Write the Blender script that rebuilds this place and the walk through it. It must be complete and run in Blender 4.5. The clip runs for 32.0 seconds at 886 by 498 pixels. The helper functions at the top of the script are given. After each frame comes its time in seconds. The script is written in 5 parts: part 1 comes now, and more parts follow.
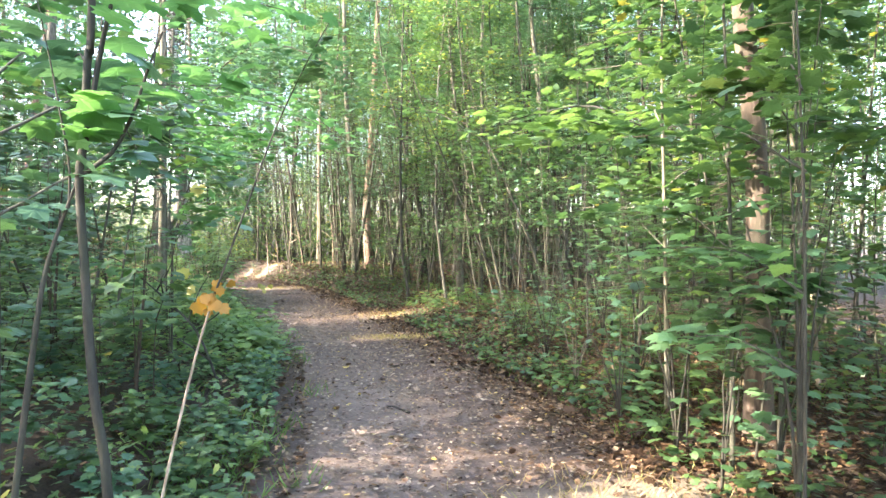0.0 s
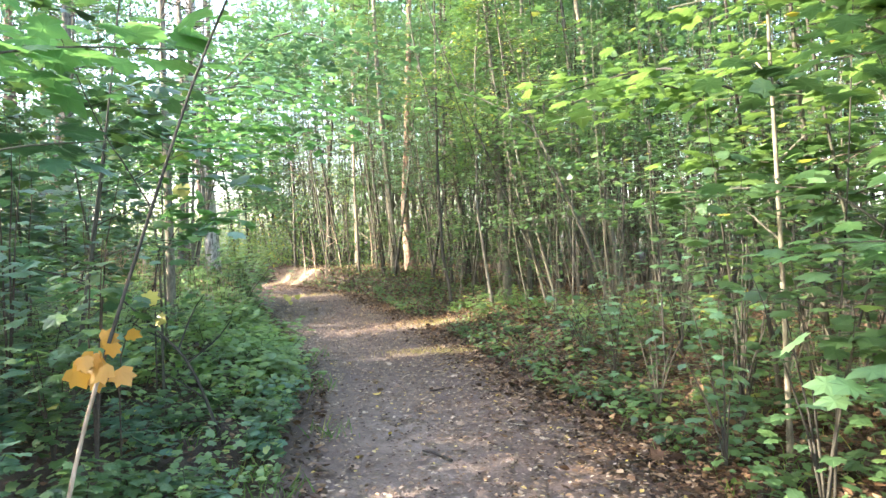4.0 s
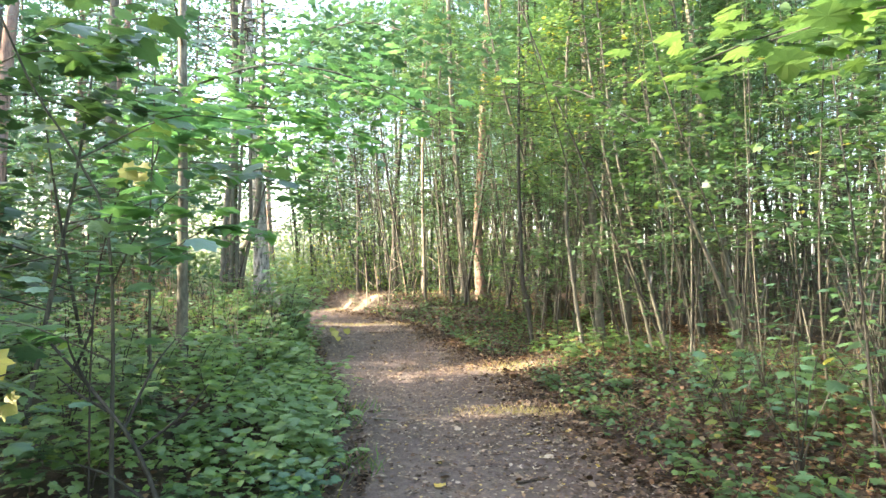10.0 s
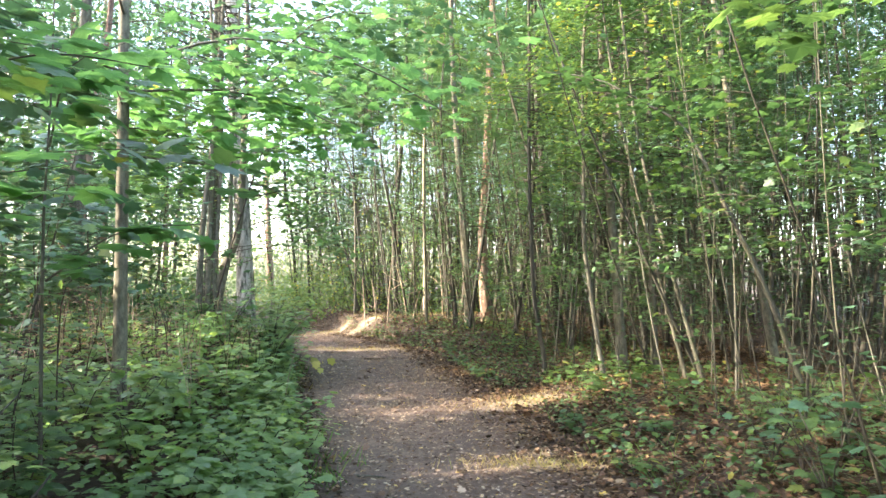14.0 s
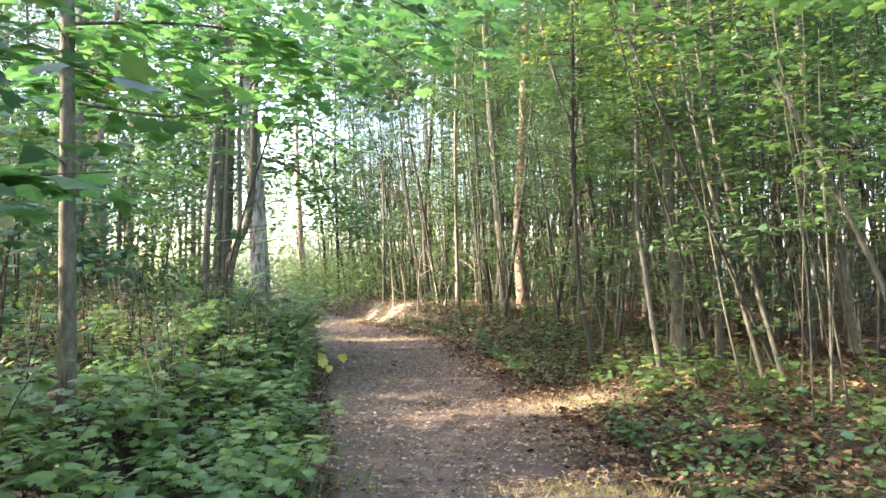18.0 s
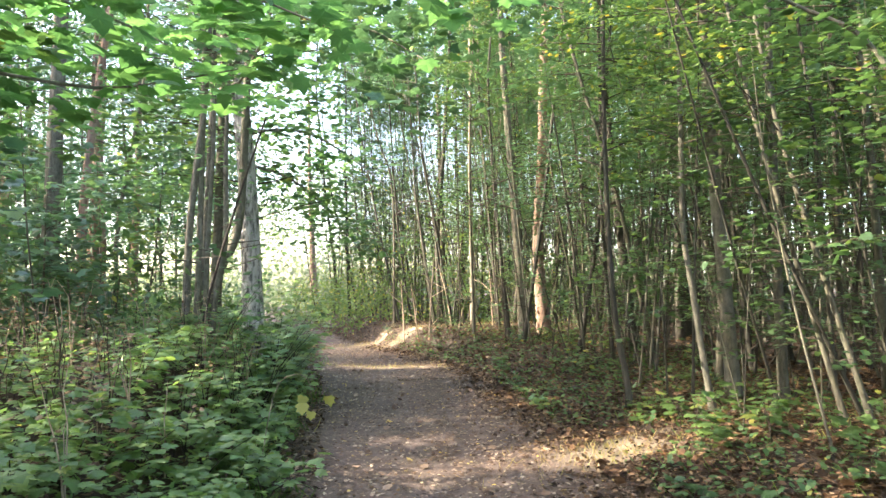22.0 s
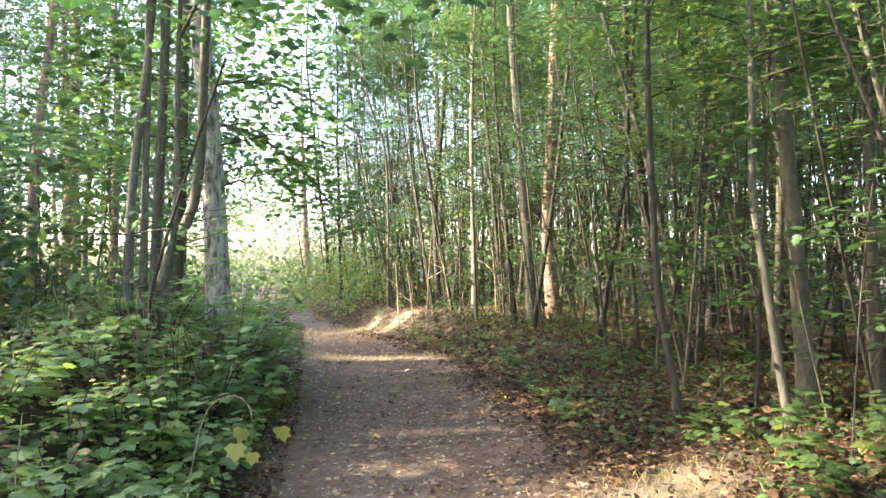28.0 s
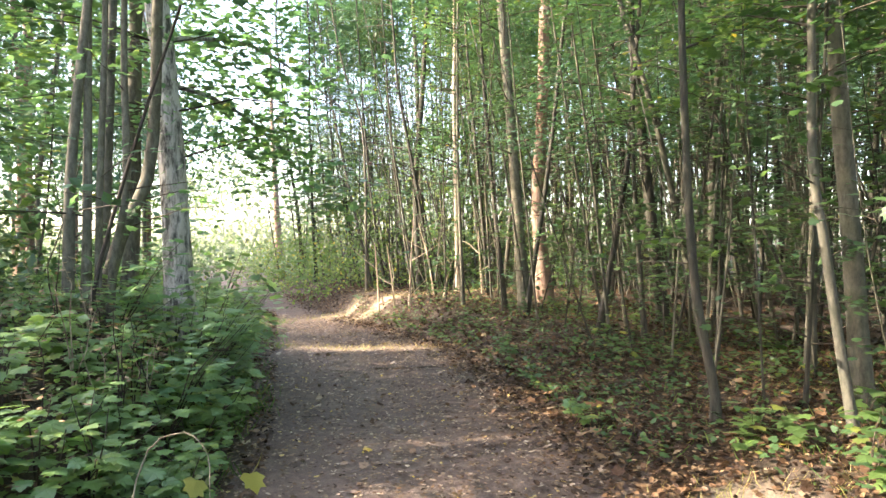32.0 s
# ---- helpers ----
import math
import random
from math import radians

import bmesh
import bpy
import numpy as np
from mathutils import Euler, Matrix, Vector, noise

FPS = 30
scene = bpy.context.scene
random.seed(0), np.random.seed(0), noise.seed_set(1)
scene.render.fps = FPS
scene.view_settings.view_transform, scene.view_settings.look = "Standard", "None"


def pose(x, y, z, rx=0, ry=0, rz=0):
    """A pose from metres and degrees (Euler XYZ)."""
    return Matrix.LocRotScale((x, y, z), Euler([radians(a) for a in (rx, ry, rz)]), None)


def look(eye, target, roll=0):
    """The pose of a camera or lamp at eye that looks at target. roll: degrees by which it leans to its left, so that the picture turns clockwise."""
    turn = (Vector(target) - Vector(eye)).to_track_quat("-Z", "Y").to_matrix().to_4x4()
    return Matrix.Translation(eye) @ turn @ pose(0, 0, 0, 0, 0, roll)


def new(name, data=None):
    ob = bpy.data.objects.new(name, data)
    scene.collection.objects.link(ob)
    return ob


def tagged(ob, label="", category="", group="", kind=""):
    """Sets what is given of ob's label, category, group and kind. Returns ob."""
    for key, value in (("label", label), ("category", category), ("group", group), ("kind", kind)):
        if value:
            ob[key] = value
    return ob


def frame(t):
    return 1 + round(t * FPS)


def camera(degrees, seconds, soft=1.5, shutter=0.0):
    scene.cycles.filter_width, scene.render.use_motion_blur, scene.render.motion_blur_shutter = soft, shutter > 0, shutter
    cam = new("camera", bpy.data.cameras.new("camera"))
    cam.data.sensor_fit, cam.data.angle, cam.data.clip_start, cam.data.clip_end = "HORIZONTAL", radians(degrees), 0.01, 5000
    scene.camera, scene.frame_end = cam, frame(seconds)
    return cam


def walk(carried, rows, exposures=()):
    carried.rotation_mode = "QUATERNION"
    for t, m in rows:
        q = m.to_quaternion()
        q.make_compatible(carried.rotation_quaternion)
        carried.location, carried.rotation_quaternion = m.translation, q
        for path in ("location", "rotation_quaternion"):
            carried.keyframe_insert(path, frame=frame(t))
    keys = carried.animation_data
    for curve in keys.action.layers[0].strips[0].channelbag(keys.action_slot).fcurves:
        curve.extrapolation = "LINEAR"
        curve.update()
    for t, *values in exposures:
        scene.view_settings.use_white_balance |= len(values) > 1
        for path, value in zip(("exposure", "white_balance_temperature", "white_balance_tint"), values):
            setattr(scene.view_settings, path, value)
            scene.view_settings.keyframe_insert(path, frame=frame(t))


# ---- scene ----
# Seconds, eye in metres, then yaw to the left, pitch up and roll in degrees.
PATH = [
    (0, 0.400, 0.800, 1.530, -2.99, -0.81, 1.20),
    (0.5, 0.446, 0.979, 1.541, -1.95, -0.67, 0.53),
    (1, 0.448, 1.124, 1.534, -1.83, -0.74, 0.70),
    (1.5, 0.396, 1.296, 1.528, -2.08, -0.68, 1.04),
    (2, 0.406, 1.459, 1.517, -1.55, -0.66, 0.49),
    (2.5, 0.450, 1.636, 1.519, -0.20, -0.62, -0.17),
    (4.5, 0.478, 2.279, 1.566, 0.61, -1.11, -0.99),
    (5, 0.435, 2.436, 1.562, 0.60, -0.98, -0.56),
    (5.5, 0.399, 2.591, 1.568, 0.52, -0.92, -0.41),
    (6, 0.414, 2.788, 1.558, 1.04, -0.83, -0.58),
    (6.5, 0.422, 2.985, 1.555, 1.66, -1.10, -0.34),
    (7, 0.365, 3.179, 1.538, 1.54, -1.01, 0.91),
    (7.5, 0.310, 3.361, 1.537, 1.54, -1.20, 1.34),
    (8, 0.338, 3.589, 1.525, 3.15, -0.87, 0.39),
    (8.5, 0.373, 3.794, 1.533, 4.14, -0.52, -0.07),
    (9, 0.329, 3.956, 1.528, 3.95, -0.11, 0.25),
    (9.5, 0.270, 4.108, 1.531, 4.27, -0.02, 0.50),
    (10, 0.255, 4.281, 1.525, 6.13, 1.13, 0.37),
    (10.5, 0.276, 4.464, 1.513, 7.62, 1.92, 0.29),
    (11, 0.228, 4.619, 1.494, 6.73, 2.25, 0.68),
    (11.5, 0.168, 4.767, 1.498, 5.41, 2.08, 0.83),
    (12, 0.193, 4.941, 1.496, 5.45, 2.38, 0.28),
    (12.5, 0.210, 5.082, 1.520, 5.68, 2.78, 0.12),
    (13, 0.151, 5.225, 1.511, 5.66, 2.87, 0.50),
    (13.5, 0.094, 5.398, 1.506, 5.71, 2.54, 0.85),
    (14, 0.142, 5.600, 1.499, 6.43, 2.79, 0.32),
    (14.5, 0.170, 5.791, 1.504, 7.78, 2.73, -0.24),
    (15, 0.128, 5.931, 1.496, 7.97, 2.50, 0.57),
    (15.5, 0.076, 6.090, 1.504, 8.10, 2.46, 0.84),
    (17.5, 0.046, 6.704, 1.469, 8.92, 1.85, 0.48),
    (18, 0.035, 6.846, 1.457, 9.20, 1.68, 0.00),
    (18.5, 0.069, 7.040, 1.455, 9.56, 1.94, -0.66),
    (19, 0.082, 7.199, 1.445, 9.94, 1.83, -0.85),
    (19.5, 0.027, 7.372, 1.436, 9.97, 1.83, -0.13),
    (20, -0.030, 7.543, 1.441, 10.00, 2.23, 0.19),
    (20.5, -0.019, 7.721, 1.435, 10.84, 2.59, 0.06),
    (21, -0.002, 7.870, 1.446, 11.17, 2.79, -0.14),
    (21.5, -0.061, 7.997, 1.447, 10.85, 3.27, -0.05),
    (22, -0.135, 8.101, 1.461, 10.43, 3.34, -0.01),
    (22.5, -0.157, 8.225, 1.454, 10.28, 3.43, -0.34),
    (23, -0.140, 8.383, 1.465, 10.81, 3.43, -0.57),
    (23.5, -0.166, 8.506, 1.452, 10.88, 3.23, -0.37),
    (24, -0.261, 8.647, 1.468, 10.57, 3.47, -0.23),
    (24.5, -0.293, 8.759, 1.468, 10.36, 3.42, -0.55),
    (25, -0.281, 8.911, 1.467, 10.22, 3.45, -0.77),
    (25.5, -0.297, 9.041, 1.464, 10.24, 2.31, -0.66),
    (27.5, -0.449, 9.637, 1.487, 10.02, 1.79, -0.23),
    (28, -0.481, 9.741, 1.474, 10.17, 1.73, 0.10),
    (28.5, -0.587, 9.872, 1.481, 9.59, 1.58, 0.46),
    (29, -0.645, 9.982, 1.480, 9.18, 1.17, 0.32),
    (29.5, -0.652, 10.117, 1.474, 9.78, 0.84, -0.20),
    (30, -0.649, 10.237, 1.481, 10.44, 0.36, -0.46),
    (30.5, -0.707, 10.338, 1.476, 9.59, 0.17, -0.27),
    (31, -0.826, 10.448, 1.491, 8.23, 0.13, -0.07),
    (31.5, -0.870, 10.546, 1.483, 7.70, -0.07, -0.12),
    (32, -0.872, 10.690, 1.485, 7.95, 0.20, -0.29),
]


def aimed(x, y, z, yaw, pitch, roll):
    a, b = radians(yaw), radians(pitch)
    ahead = Vector((-math.sin(a) * math.cos(b), math.cos(a) * math.cos(b), math.sin(b)))
    return look((x, y, z), Vector((x, y, z)) + ahead * 2, roll)


cam = camera(64, 32.0, soft=1.5)
walk(cam, [(t, aimed(*p)) for t, *p in PATH], exposures=[(0, 3.92, 6500, 19), (7, 3.92, 6650, 18), (12, 3.72, 6800, 17), (18, 3.6, 6700, 19), (25, 3.44, 6950, 18), (32, 3.55, 6900, 20)])

# ---------------------------------------------------------------- light
SUN = Vector((-0.86, -0.22, 0.47)).normalized()
sky = bpy.data.worlds.new("sky")
scene.world = sky
sky.use_nodes = True
sn = sky.node_tree.nodes
tex = sn.new("ShaderNodeTexSky")
tex.sky_type = "NISHITA"
tex.sun_disc = False
tex.sun_elevation = math.asin(SUN.z)
tex.sun_rotation = math.atan2(SUN.x, SUN.y)
tex.dust_density = 3.0
sky.node_tree.links.new(tex.outputs[0], sn["Background"].inputs[0])
sn["Background"].inputs[1].default_value = 0.15
lamp = bpy.data.lights.new("sun", "SUN")
lamp.energy, lamp.angle, lamp.color = 2.9, radians(0.6), (1.0, 0.9, 0.74)
sun = new("sun", lamp)
sun.matrix_world = look((0, 0, 30), Vector((0, 0, 30)) - SUN)

# ---------------------------------------------------------------- materials


def material(name):
    m = bpy.data.materials.new(name)
    m.use_nodes = True
    nt = m.node_tree
    return m, nt, nt.nodes["Principled BSDF"]


def node(nt, kind, **inputs):
    n = nt.nodes.new(kind)
    for key, v in inputs.items():
        n.inputs[key.replace("_", " ")].default_value = v
    return n


def noise_node(nt, coord, scale, detail=6, rough=0.6):
    n = node(nt, "ShaderNodeTexNoise", Scale=scale, Detail=detail, Roughness=rough)
    nt.links.new(coord, n.inputs["Vector"])
    return n


def ramp(nt, fac, stops):
    r = nt.nodes.new("ShaderNodeValToRGB")
    while len(r.color_ramp.elements) < len(stops):
        r.color_ramp.elements.new(0.5)
    for e, (p, c) in zip(r.color_ramp.elements, stops):
        e.position, e.color = p, (*c, 1)
    nt.links.new(fac, r.inputs[0])
    return r.outputs[0]


def mix(nt, fac, a, b, mode="MIX"):
    n = nt.nodes.new("ShaderNodeMix")
    n.data_type, n.blend_type = "RGBA", mode
    for sock, v in ((n.inputs[0], fac), (n.inputs[6], a), (n.inputs[7], b)):
        if isinstance(v, bpy.types.NodeSocket):
            nt.links.new(v, sock)
        else:
            sock.default_value = v
    return n.outputs[2]


def bump(nt, bs, height, strength, distance):
    b = node(nt, "ShaderNodeBump", Strength=strength, Distance=distance)
    nt.links.new(height, b.inputs["Height"])
    nt.links.new(b.outputs[0], bs.inputs["Normal"])


def bark(name, dark, light, moss, stretch=0.2, fine=22.0, depth=0.012, moss_amount=0.5, span=(0.32, 0.62)):
    m, nt, bs = material(name)
    co = nt.nodes.new("ShaderNodeTexCoord")
    info = nt.nodes.new("ShaderNodeObjectInfo")
    mp = node(nt, "ShaderNodeMapping")
    mp.inputs["Scale"].default_value = (1, 1, stretch)
    nt.links.new(co.outputs["Object"], mp.inputs[0])
    shift = nt.nodes.new("ShaderNodeVectorMath")
    shift.operation = "ADD"
    nt.links.new(mp.outputs[0], shift.inputs[0])
    nt.links.new(info.outputs["Random"], shift.inputs[1])
    a = noise_node(nt, shift.outputs[0], fine, 8, 0.7)
    b = noise_node(nt, co.outputs["Object"], 2.6, 4, 0.6)
    base = ramp(nt, a.outputs[0], [(span[0], dark), (span[1], light)])
    tone = ramp(nt, info.outputs["Random"], [(0, (0.65, 0.65, 0.65)), (1, (1.15, 1.1, 1.05))])
    base = mix(nt, 1.0, base, tone, "MULTIPLY")
    patch = ramp(nt, b.outputs[0], [(0.48, (0, 0, 0)), (0.68, (moss_amount,) * 3)])
    bs_col = mix(nt, patch, base, (*moss, 1))
    nt.links.new(bs_col, bs.inputs["Base Color"])
    bs.inputs["Roughness"].default_value = 0.9
    bump(nt, bs, a.outputs[0], 0.8, depth)
    return m


def foliage(name, stops, clear=0.42, gloss=0.5):
    """A leaf: stops run over the leaves at random."""
    m, nt, bs = material(name)
    geo = nt.nodes.new("ShaderNodeNewGeometry")
    info = nt.nodes.new("ShaderNodeObjectInfo")
    co = nt.nodes.new("ShaderNodeTexCoord")
    col = ramp(nt, geo.outputs["Random Per Island"], stops)
    tone = ramp(nt, info.outputs["Random"], [(0, (0.78, 0.82, 0.8)), (1, (1.2, 1.12, 1.0))])
    col = mix(nt, 1.0, col, tone, "MULTIPLY")
    spots = noise_node(nt, co.outputs["Object"], 55, 3)
    col = mix(nt, ramp(nt, spots.outputs[0], [(0.5, (0, 0, 0)), (0.75, (0.5, 0.5, 0.5))]), col, mix(nt, 1.0, col, (0.72, 0.66, 0.5, 1), "MULTIPLY"))
    nt.links.new(col, bs.inputs["Base Color"])
    bs.inputs["Roughness"].default_value = 0.45
    bs.inputs["Specular IOR Level"].default_value = gloss
    tr = nt.nodes.new("ShaderNodeBsdfTranslucent")
    warm = mix(nt, 1.0, col, (1.3, 1.35, 0.95, 1), "MULTIPLY")
    nt.links.new(warm, tr.inputs[0])
    mx = nt.nodes.new("ShaderNodeMixShader")
    mx.inputs[0].default_value = clear
    nt.links.new(bs.outputs[0], mx.inputs[1])
    nt.links.new(tr.outputs[0], mx.inputs[2])
    nt.links.new(mx.outputs[0], nt.nodes["Material Output"].inputs[0])
    return m


BARK_YOUNG = bark("bark_young_maple", (0.026, 0.026, 0.018), (0.105, 0.103, 0.072), (0.05, 0.061, 0.027), 0.25, 30, 0.006)
BARK_GREY = bark("bark_grey_green", (0.048, 0.047, 0.034), (0.175, 0.168, 0.122), (0.065, 0.075, 0.035), 0.4, 26, 0.004)
BARK_DARK = bark("bark_dark_maple", (0.014, 0.0135, 0.01), (0.056, 0.054, 0.038), (0.035, 0.045, 0.02), 0.25, 30, 0.006)
BARK_PINE = bark("bark_pine", (0.07, 0.048, 0.036), (0.3, 0.2, 0.14), (0.2, 0.17, 0.14), 0.22, 18, 0.02, 0.9)
BARK_BROWN = bark("bark_rough_brown", (0.03, 0.022, 0.016), (0.14, 0.105, 0.075), (0.08, 0.08, 0.05), 0.22, 18, 0.02, 0.8)
BARK_BIRCH = bark("bark_old_birch", (0.06, 0.06, 0.056), (0.52, 0.515, 0.48), (0.12, 0.125, 0.11), 0.3, 15, 0.05, 0.25, (0.4, 0.56))
BARK_TWIG = bark("bark_twig", (0.02, 0.016, 0.011), (0.075, 0.058, 0.04), (0.05, 0.05, 0.03), 0.5, 60, 0.002)
BARK_DEAD = bark("bark_bleached", (0.16, 0.12, 0.08), (0.45, 0.38, 0.28), (0.2, 0.16, 0.1), 0.3, 40, 0.003)

LEAF_GREEN = foliage("leaf_maple_green", [(0, (0.045, 0.098, 0.043)), (0.6, (0.066, 0.14, 0.053)), (0.965, (0.1, 0.175, 0.052)), (1, (0.3, 0.26, 0.05))], 0.42)
LEAF_DEEP = foliage("leaf_deep_green", [(0, (0.055, 0.13, 0.08)), (0.7, (0.075, 0.17, 0.095)), (1, (0.105, 0.2, 0.09))], 0.34)
LEAF_LIGHT = foliage("leaf_light_green", [(0, (0.075, 0.14, 0.05)), (0.6, (0.1, 0.18, 0.055)), (0.95, (0.16, 0.22, 0.06)), (1, (0.38, 0.31, 0.05))], 0.48)
# Brighter, clearer copy of the light green, so near boughs look lit from behind.
LEAF_BACKLIT = foliage("leaf_backlit_green", [(0, (0.075, 0.185, 0.08)), (0.6, (0.1, 0.23, 0.088)), (0.96, (0.15, 0.26, 0.085)), (1, (0.4, 0.34, 0.05))], 0.57)
# Leaf green shifted paler and bluer to paint in skylight and haze.
LEAF_BLUE = foliage("leaf_skylit_blue", [(0, (0.095, 0.2, 0.105)), (0.6, (0.13, 0.255, 0.12)), (0.97, (0.17, 0.29, 0.1)), (1, (0.36, 0.33, 0.08))], 0.54, 0.9)
# Far leaves made pale and greyish so that their colour carries the haze.
LEAF_FAR = foliage("leaf_far_hazed", [(0, (0.11, 0.15, 0.105)), (1, (0.155, 0.2, 0.14))], 0.45)
LEAF_YELLOW = foliage("leaf_autumn_ochre", [(0, (0.22, 0.1, 0.025)), (0.5, (0.33, 0.18, 0.035)), (1, (0.42, 0.28, 0.05))], 0.35)
# Brighter copy of the maple green that paints skylight onto the left bank.
LEAF_BANK = foliage("leaf_bank_skylit", [(0, (0.12, 0.22, 0.085)), (0.6, (0.165, 0.285, 0.095)), (0.97, (0.21, 0.32, 0.09)), (1, (0.38, 0.33, 0.08))], 0.46, 1.0)
LEAF_PALE = foliage("leaf_pale_yellow", [(0, (0.27, 0.3, 0.09)), (1, (0.36, 0.35, 0.12))], 0.4)
LEAF_DRY = foliage("leaf_withered", [(0, (0.13, 0.09, 0.055)), (0.5, (0.21, 0.145, 0.09)), (1, (0.33, 0.25, 0.16))], 0.2, 0.2)
LEAF_LITTER = foliage("leaf_litter", [(0, (0.025, 0.015, 0.01)), (0.45, (0.066, 0.039, 0.024)), (0.8, (0.15, 0.09, 0.052)), (0.94, (0.26, 0.17, 0.1)), (1, (0.32, 0.24, 0.16))], 0.1, 0.1)
GRASS_DRY = foliage("grass_dry", [(0, (0.22, 0.19, 0.08)), (0.6, (0.34, 0.28, 0.13)), (1, (0.2, 0.24, 0.07))], 0.3, 0.3)
GRASS_GREEN = foliage("grass_green", [(0, (0.07, 0.15, 0.04)), (0.8, (0.12, 0.22, 0.06)), (1, (0.3, 0.27, 0.1))], 0.4, 0.3)
LEAF_FALLEN = foliage("leaf_fallen", [(0, (0.08, 0.048, 0.03)), (0.4, (0.14, 0.088, 0.055)), (0.7, (0.25, 0.18, 0.125)), (0.93, (0.4, 0.335, 0.26)), (1, (0.5, 0.36, 0.06))], 0.1, 0.35)


def soil():
    m, nt, bs = material("forest_soil")
    co = nt.nodes.new("ShaderNodeTexCoord")
    at = nt.nodes.new("ShaderNodeAttribute")
    at.attribute_name = "trodden"
    v = co.outputs["Object"]
    fine, mid, big = noise_node(nt, v, 46, 8, 0.7), noise_node(nt, v, 7, 6), noise_node(nt, v, 0.9, 4)
    tr = nt.nodes.new("ShaderNodeAttribute")
    tr.attribute_name = "track"
    path = ramp(nt, mid.outputs[0], [(0.3, (0.088, 0.06, 0.044)), (0.52, (0.145, 0.102, 0.076)), (0.75, (0.205, 0.15, 0.113))])
    worn = ramp(nt, mid.outputs[0], [(0.3, (0.19, 0.145, 0.113)), (0.55, (0.27, 0.212, 0.167)), (0.75, (0.35, 0.28, 0.225))])
    path = mix(nt, tr.outputs["Fac"], path, worn)
    path = mix(nt, ramp(nt, big.outputs[0], [(0.45, (0, 0, 0)), (0.66, (0.55, 0.55, 0.55))]), path, (0.1, 0.074, 0.056, 1))
    path = mix(nt, ramp(nt, fine.outputs[0], [(0.35, (0.6, 0.6, 0.6)), (0.62, (0, 0, 0))]), path, (0.075, 0.056, 0.043, 1))
    litter = ramp(nt, fine.outputs[0], [(0.3, (0.02, 0.0135, 0.009)), (0.55, (0.058, 0.037, 0.023)), (0.75, (0.12, 0.08, 0.048))])
    litter = mix(nt, ramp(nt, mid.outputs[0], [(0.5, (0, 0, 0)), (0.7, (0.5, 0.5, 0.5))]), litter, (0.06, 0.065, 0.025, 1))
    # Pale sand whose colour also carries the brightness of the sun patches.
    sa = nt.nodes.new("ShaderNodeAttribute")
    sa.attribute_name = "sunlit_sand"
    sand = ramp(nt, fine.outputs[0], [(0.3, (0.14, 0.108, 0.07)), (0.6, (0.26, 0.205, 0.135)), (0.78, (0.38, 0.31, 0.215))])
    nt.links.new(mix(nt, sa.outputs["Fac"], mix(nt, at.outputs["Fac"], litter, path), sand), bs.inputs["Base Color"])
    bs.inputs["Roughness"].default_value = 0.92
    bump(nt, bs, fine.outputs[0], 0.8, 0.035)
    return m


SOIL = soil()

# ---------------------------------------------------------------- helpers for shapes


def part(name, me, mat, parent=None, label="", stuff=False):
    """Links a mesh (or a bmesh) as one object under its thing."""
    if isinstance(me, bmesh.types.BMesh):
        bm, me = me, bpy.data.meshes.new(name)
        bm.to_mesh(me)
        bm.free()
    if not me.materials:
        me.materials.append(mat)
    ob = new(name, me)
    if stuff:
        ob["kind"] = "stuff"
    if parent is not None:
        ob.parent = parent
    return tagged(ob, label=label) if label else ob


def raw_mesh(name, verts, faces, smooth=False):
    """A mesh from arrays; all faces have the same number of corners."""
    verts, faces = np.asarray(verts, np.float32), np.asarray(faces, np.int32)
    me = bpy.data.meshes.new(name)
    me.vertices.add(len(verts))
    me.vertices.foreach_set("co", verts.ravel())
    n, k = faces.shape
    me.loops.add(n * k)
    me.loops.foreach_set("vertex_index", faces.ravel())
    me.polygons.add(n)
    me.polygons.foreach_set("loop_start", np.arange(n, dtype=np.int32) * k)
    me.polygons.foreach_set("use_smooth", np.full(n, smooth))
    me.update()
    me.validate()
    return me


def curve_through(pts, n):
    """n points on a smooth curve through the given ones."""
    pts = np.asarray(pts, float)
    if len(pts) == 2:
        return pts[0] + (pts[1] - pts[0]) * np.linspace(0, 1, n)[:, None]
    ext = np.vstack([2 * pts[0] - pts[1], pts, 2 * pts[-1] - pts[-2]])
    out = []
    for u in np.linspace(0, len(pts) - 1 - 1e-6, n):
        i, s = int(u), u - int(u)
        a, b, c, d = ext[i : i + 4]
        out.append(0.5 * (2 * b + (c - a) * s + (2 * a - 5 * b + 4 * c - d) * s * s + (3 * b - a - 3 * c + d) * s**3))
    return np.array(out)


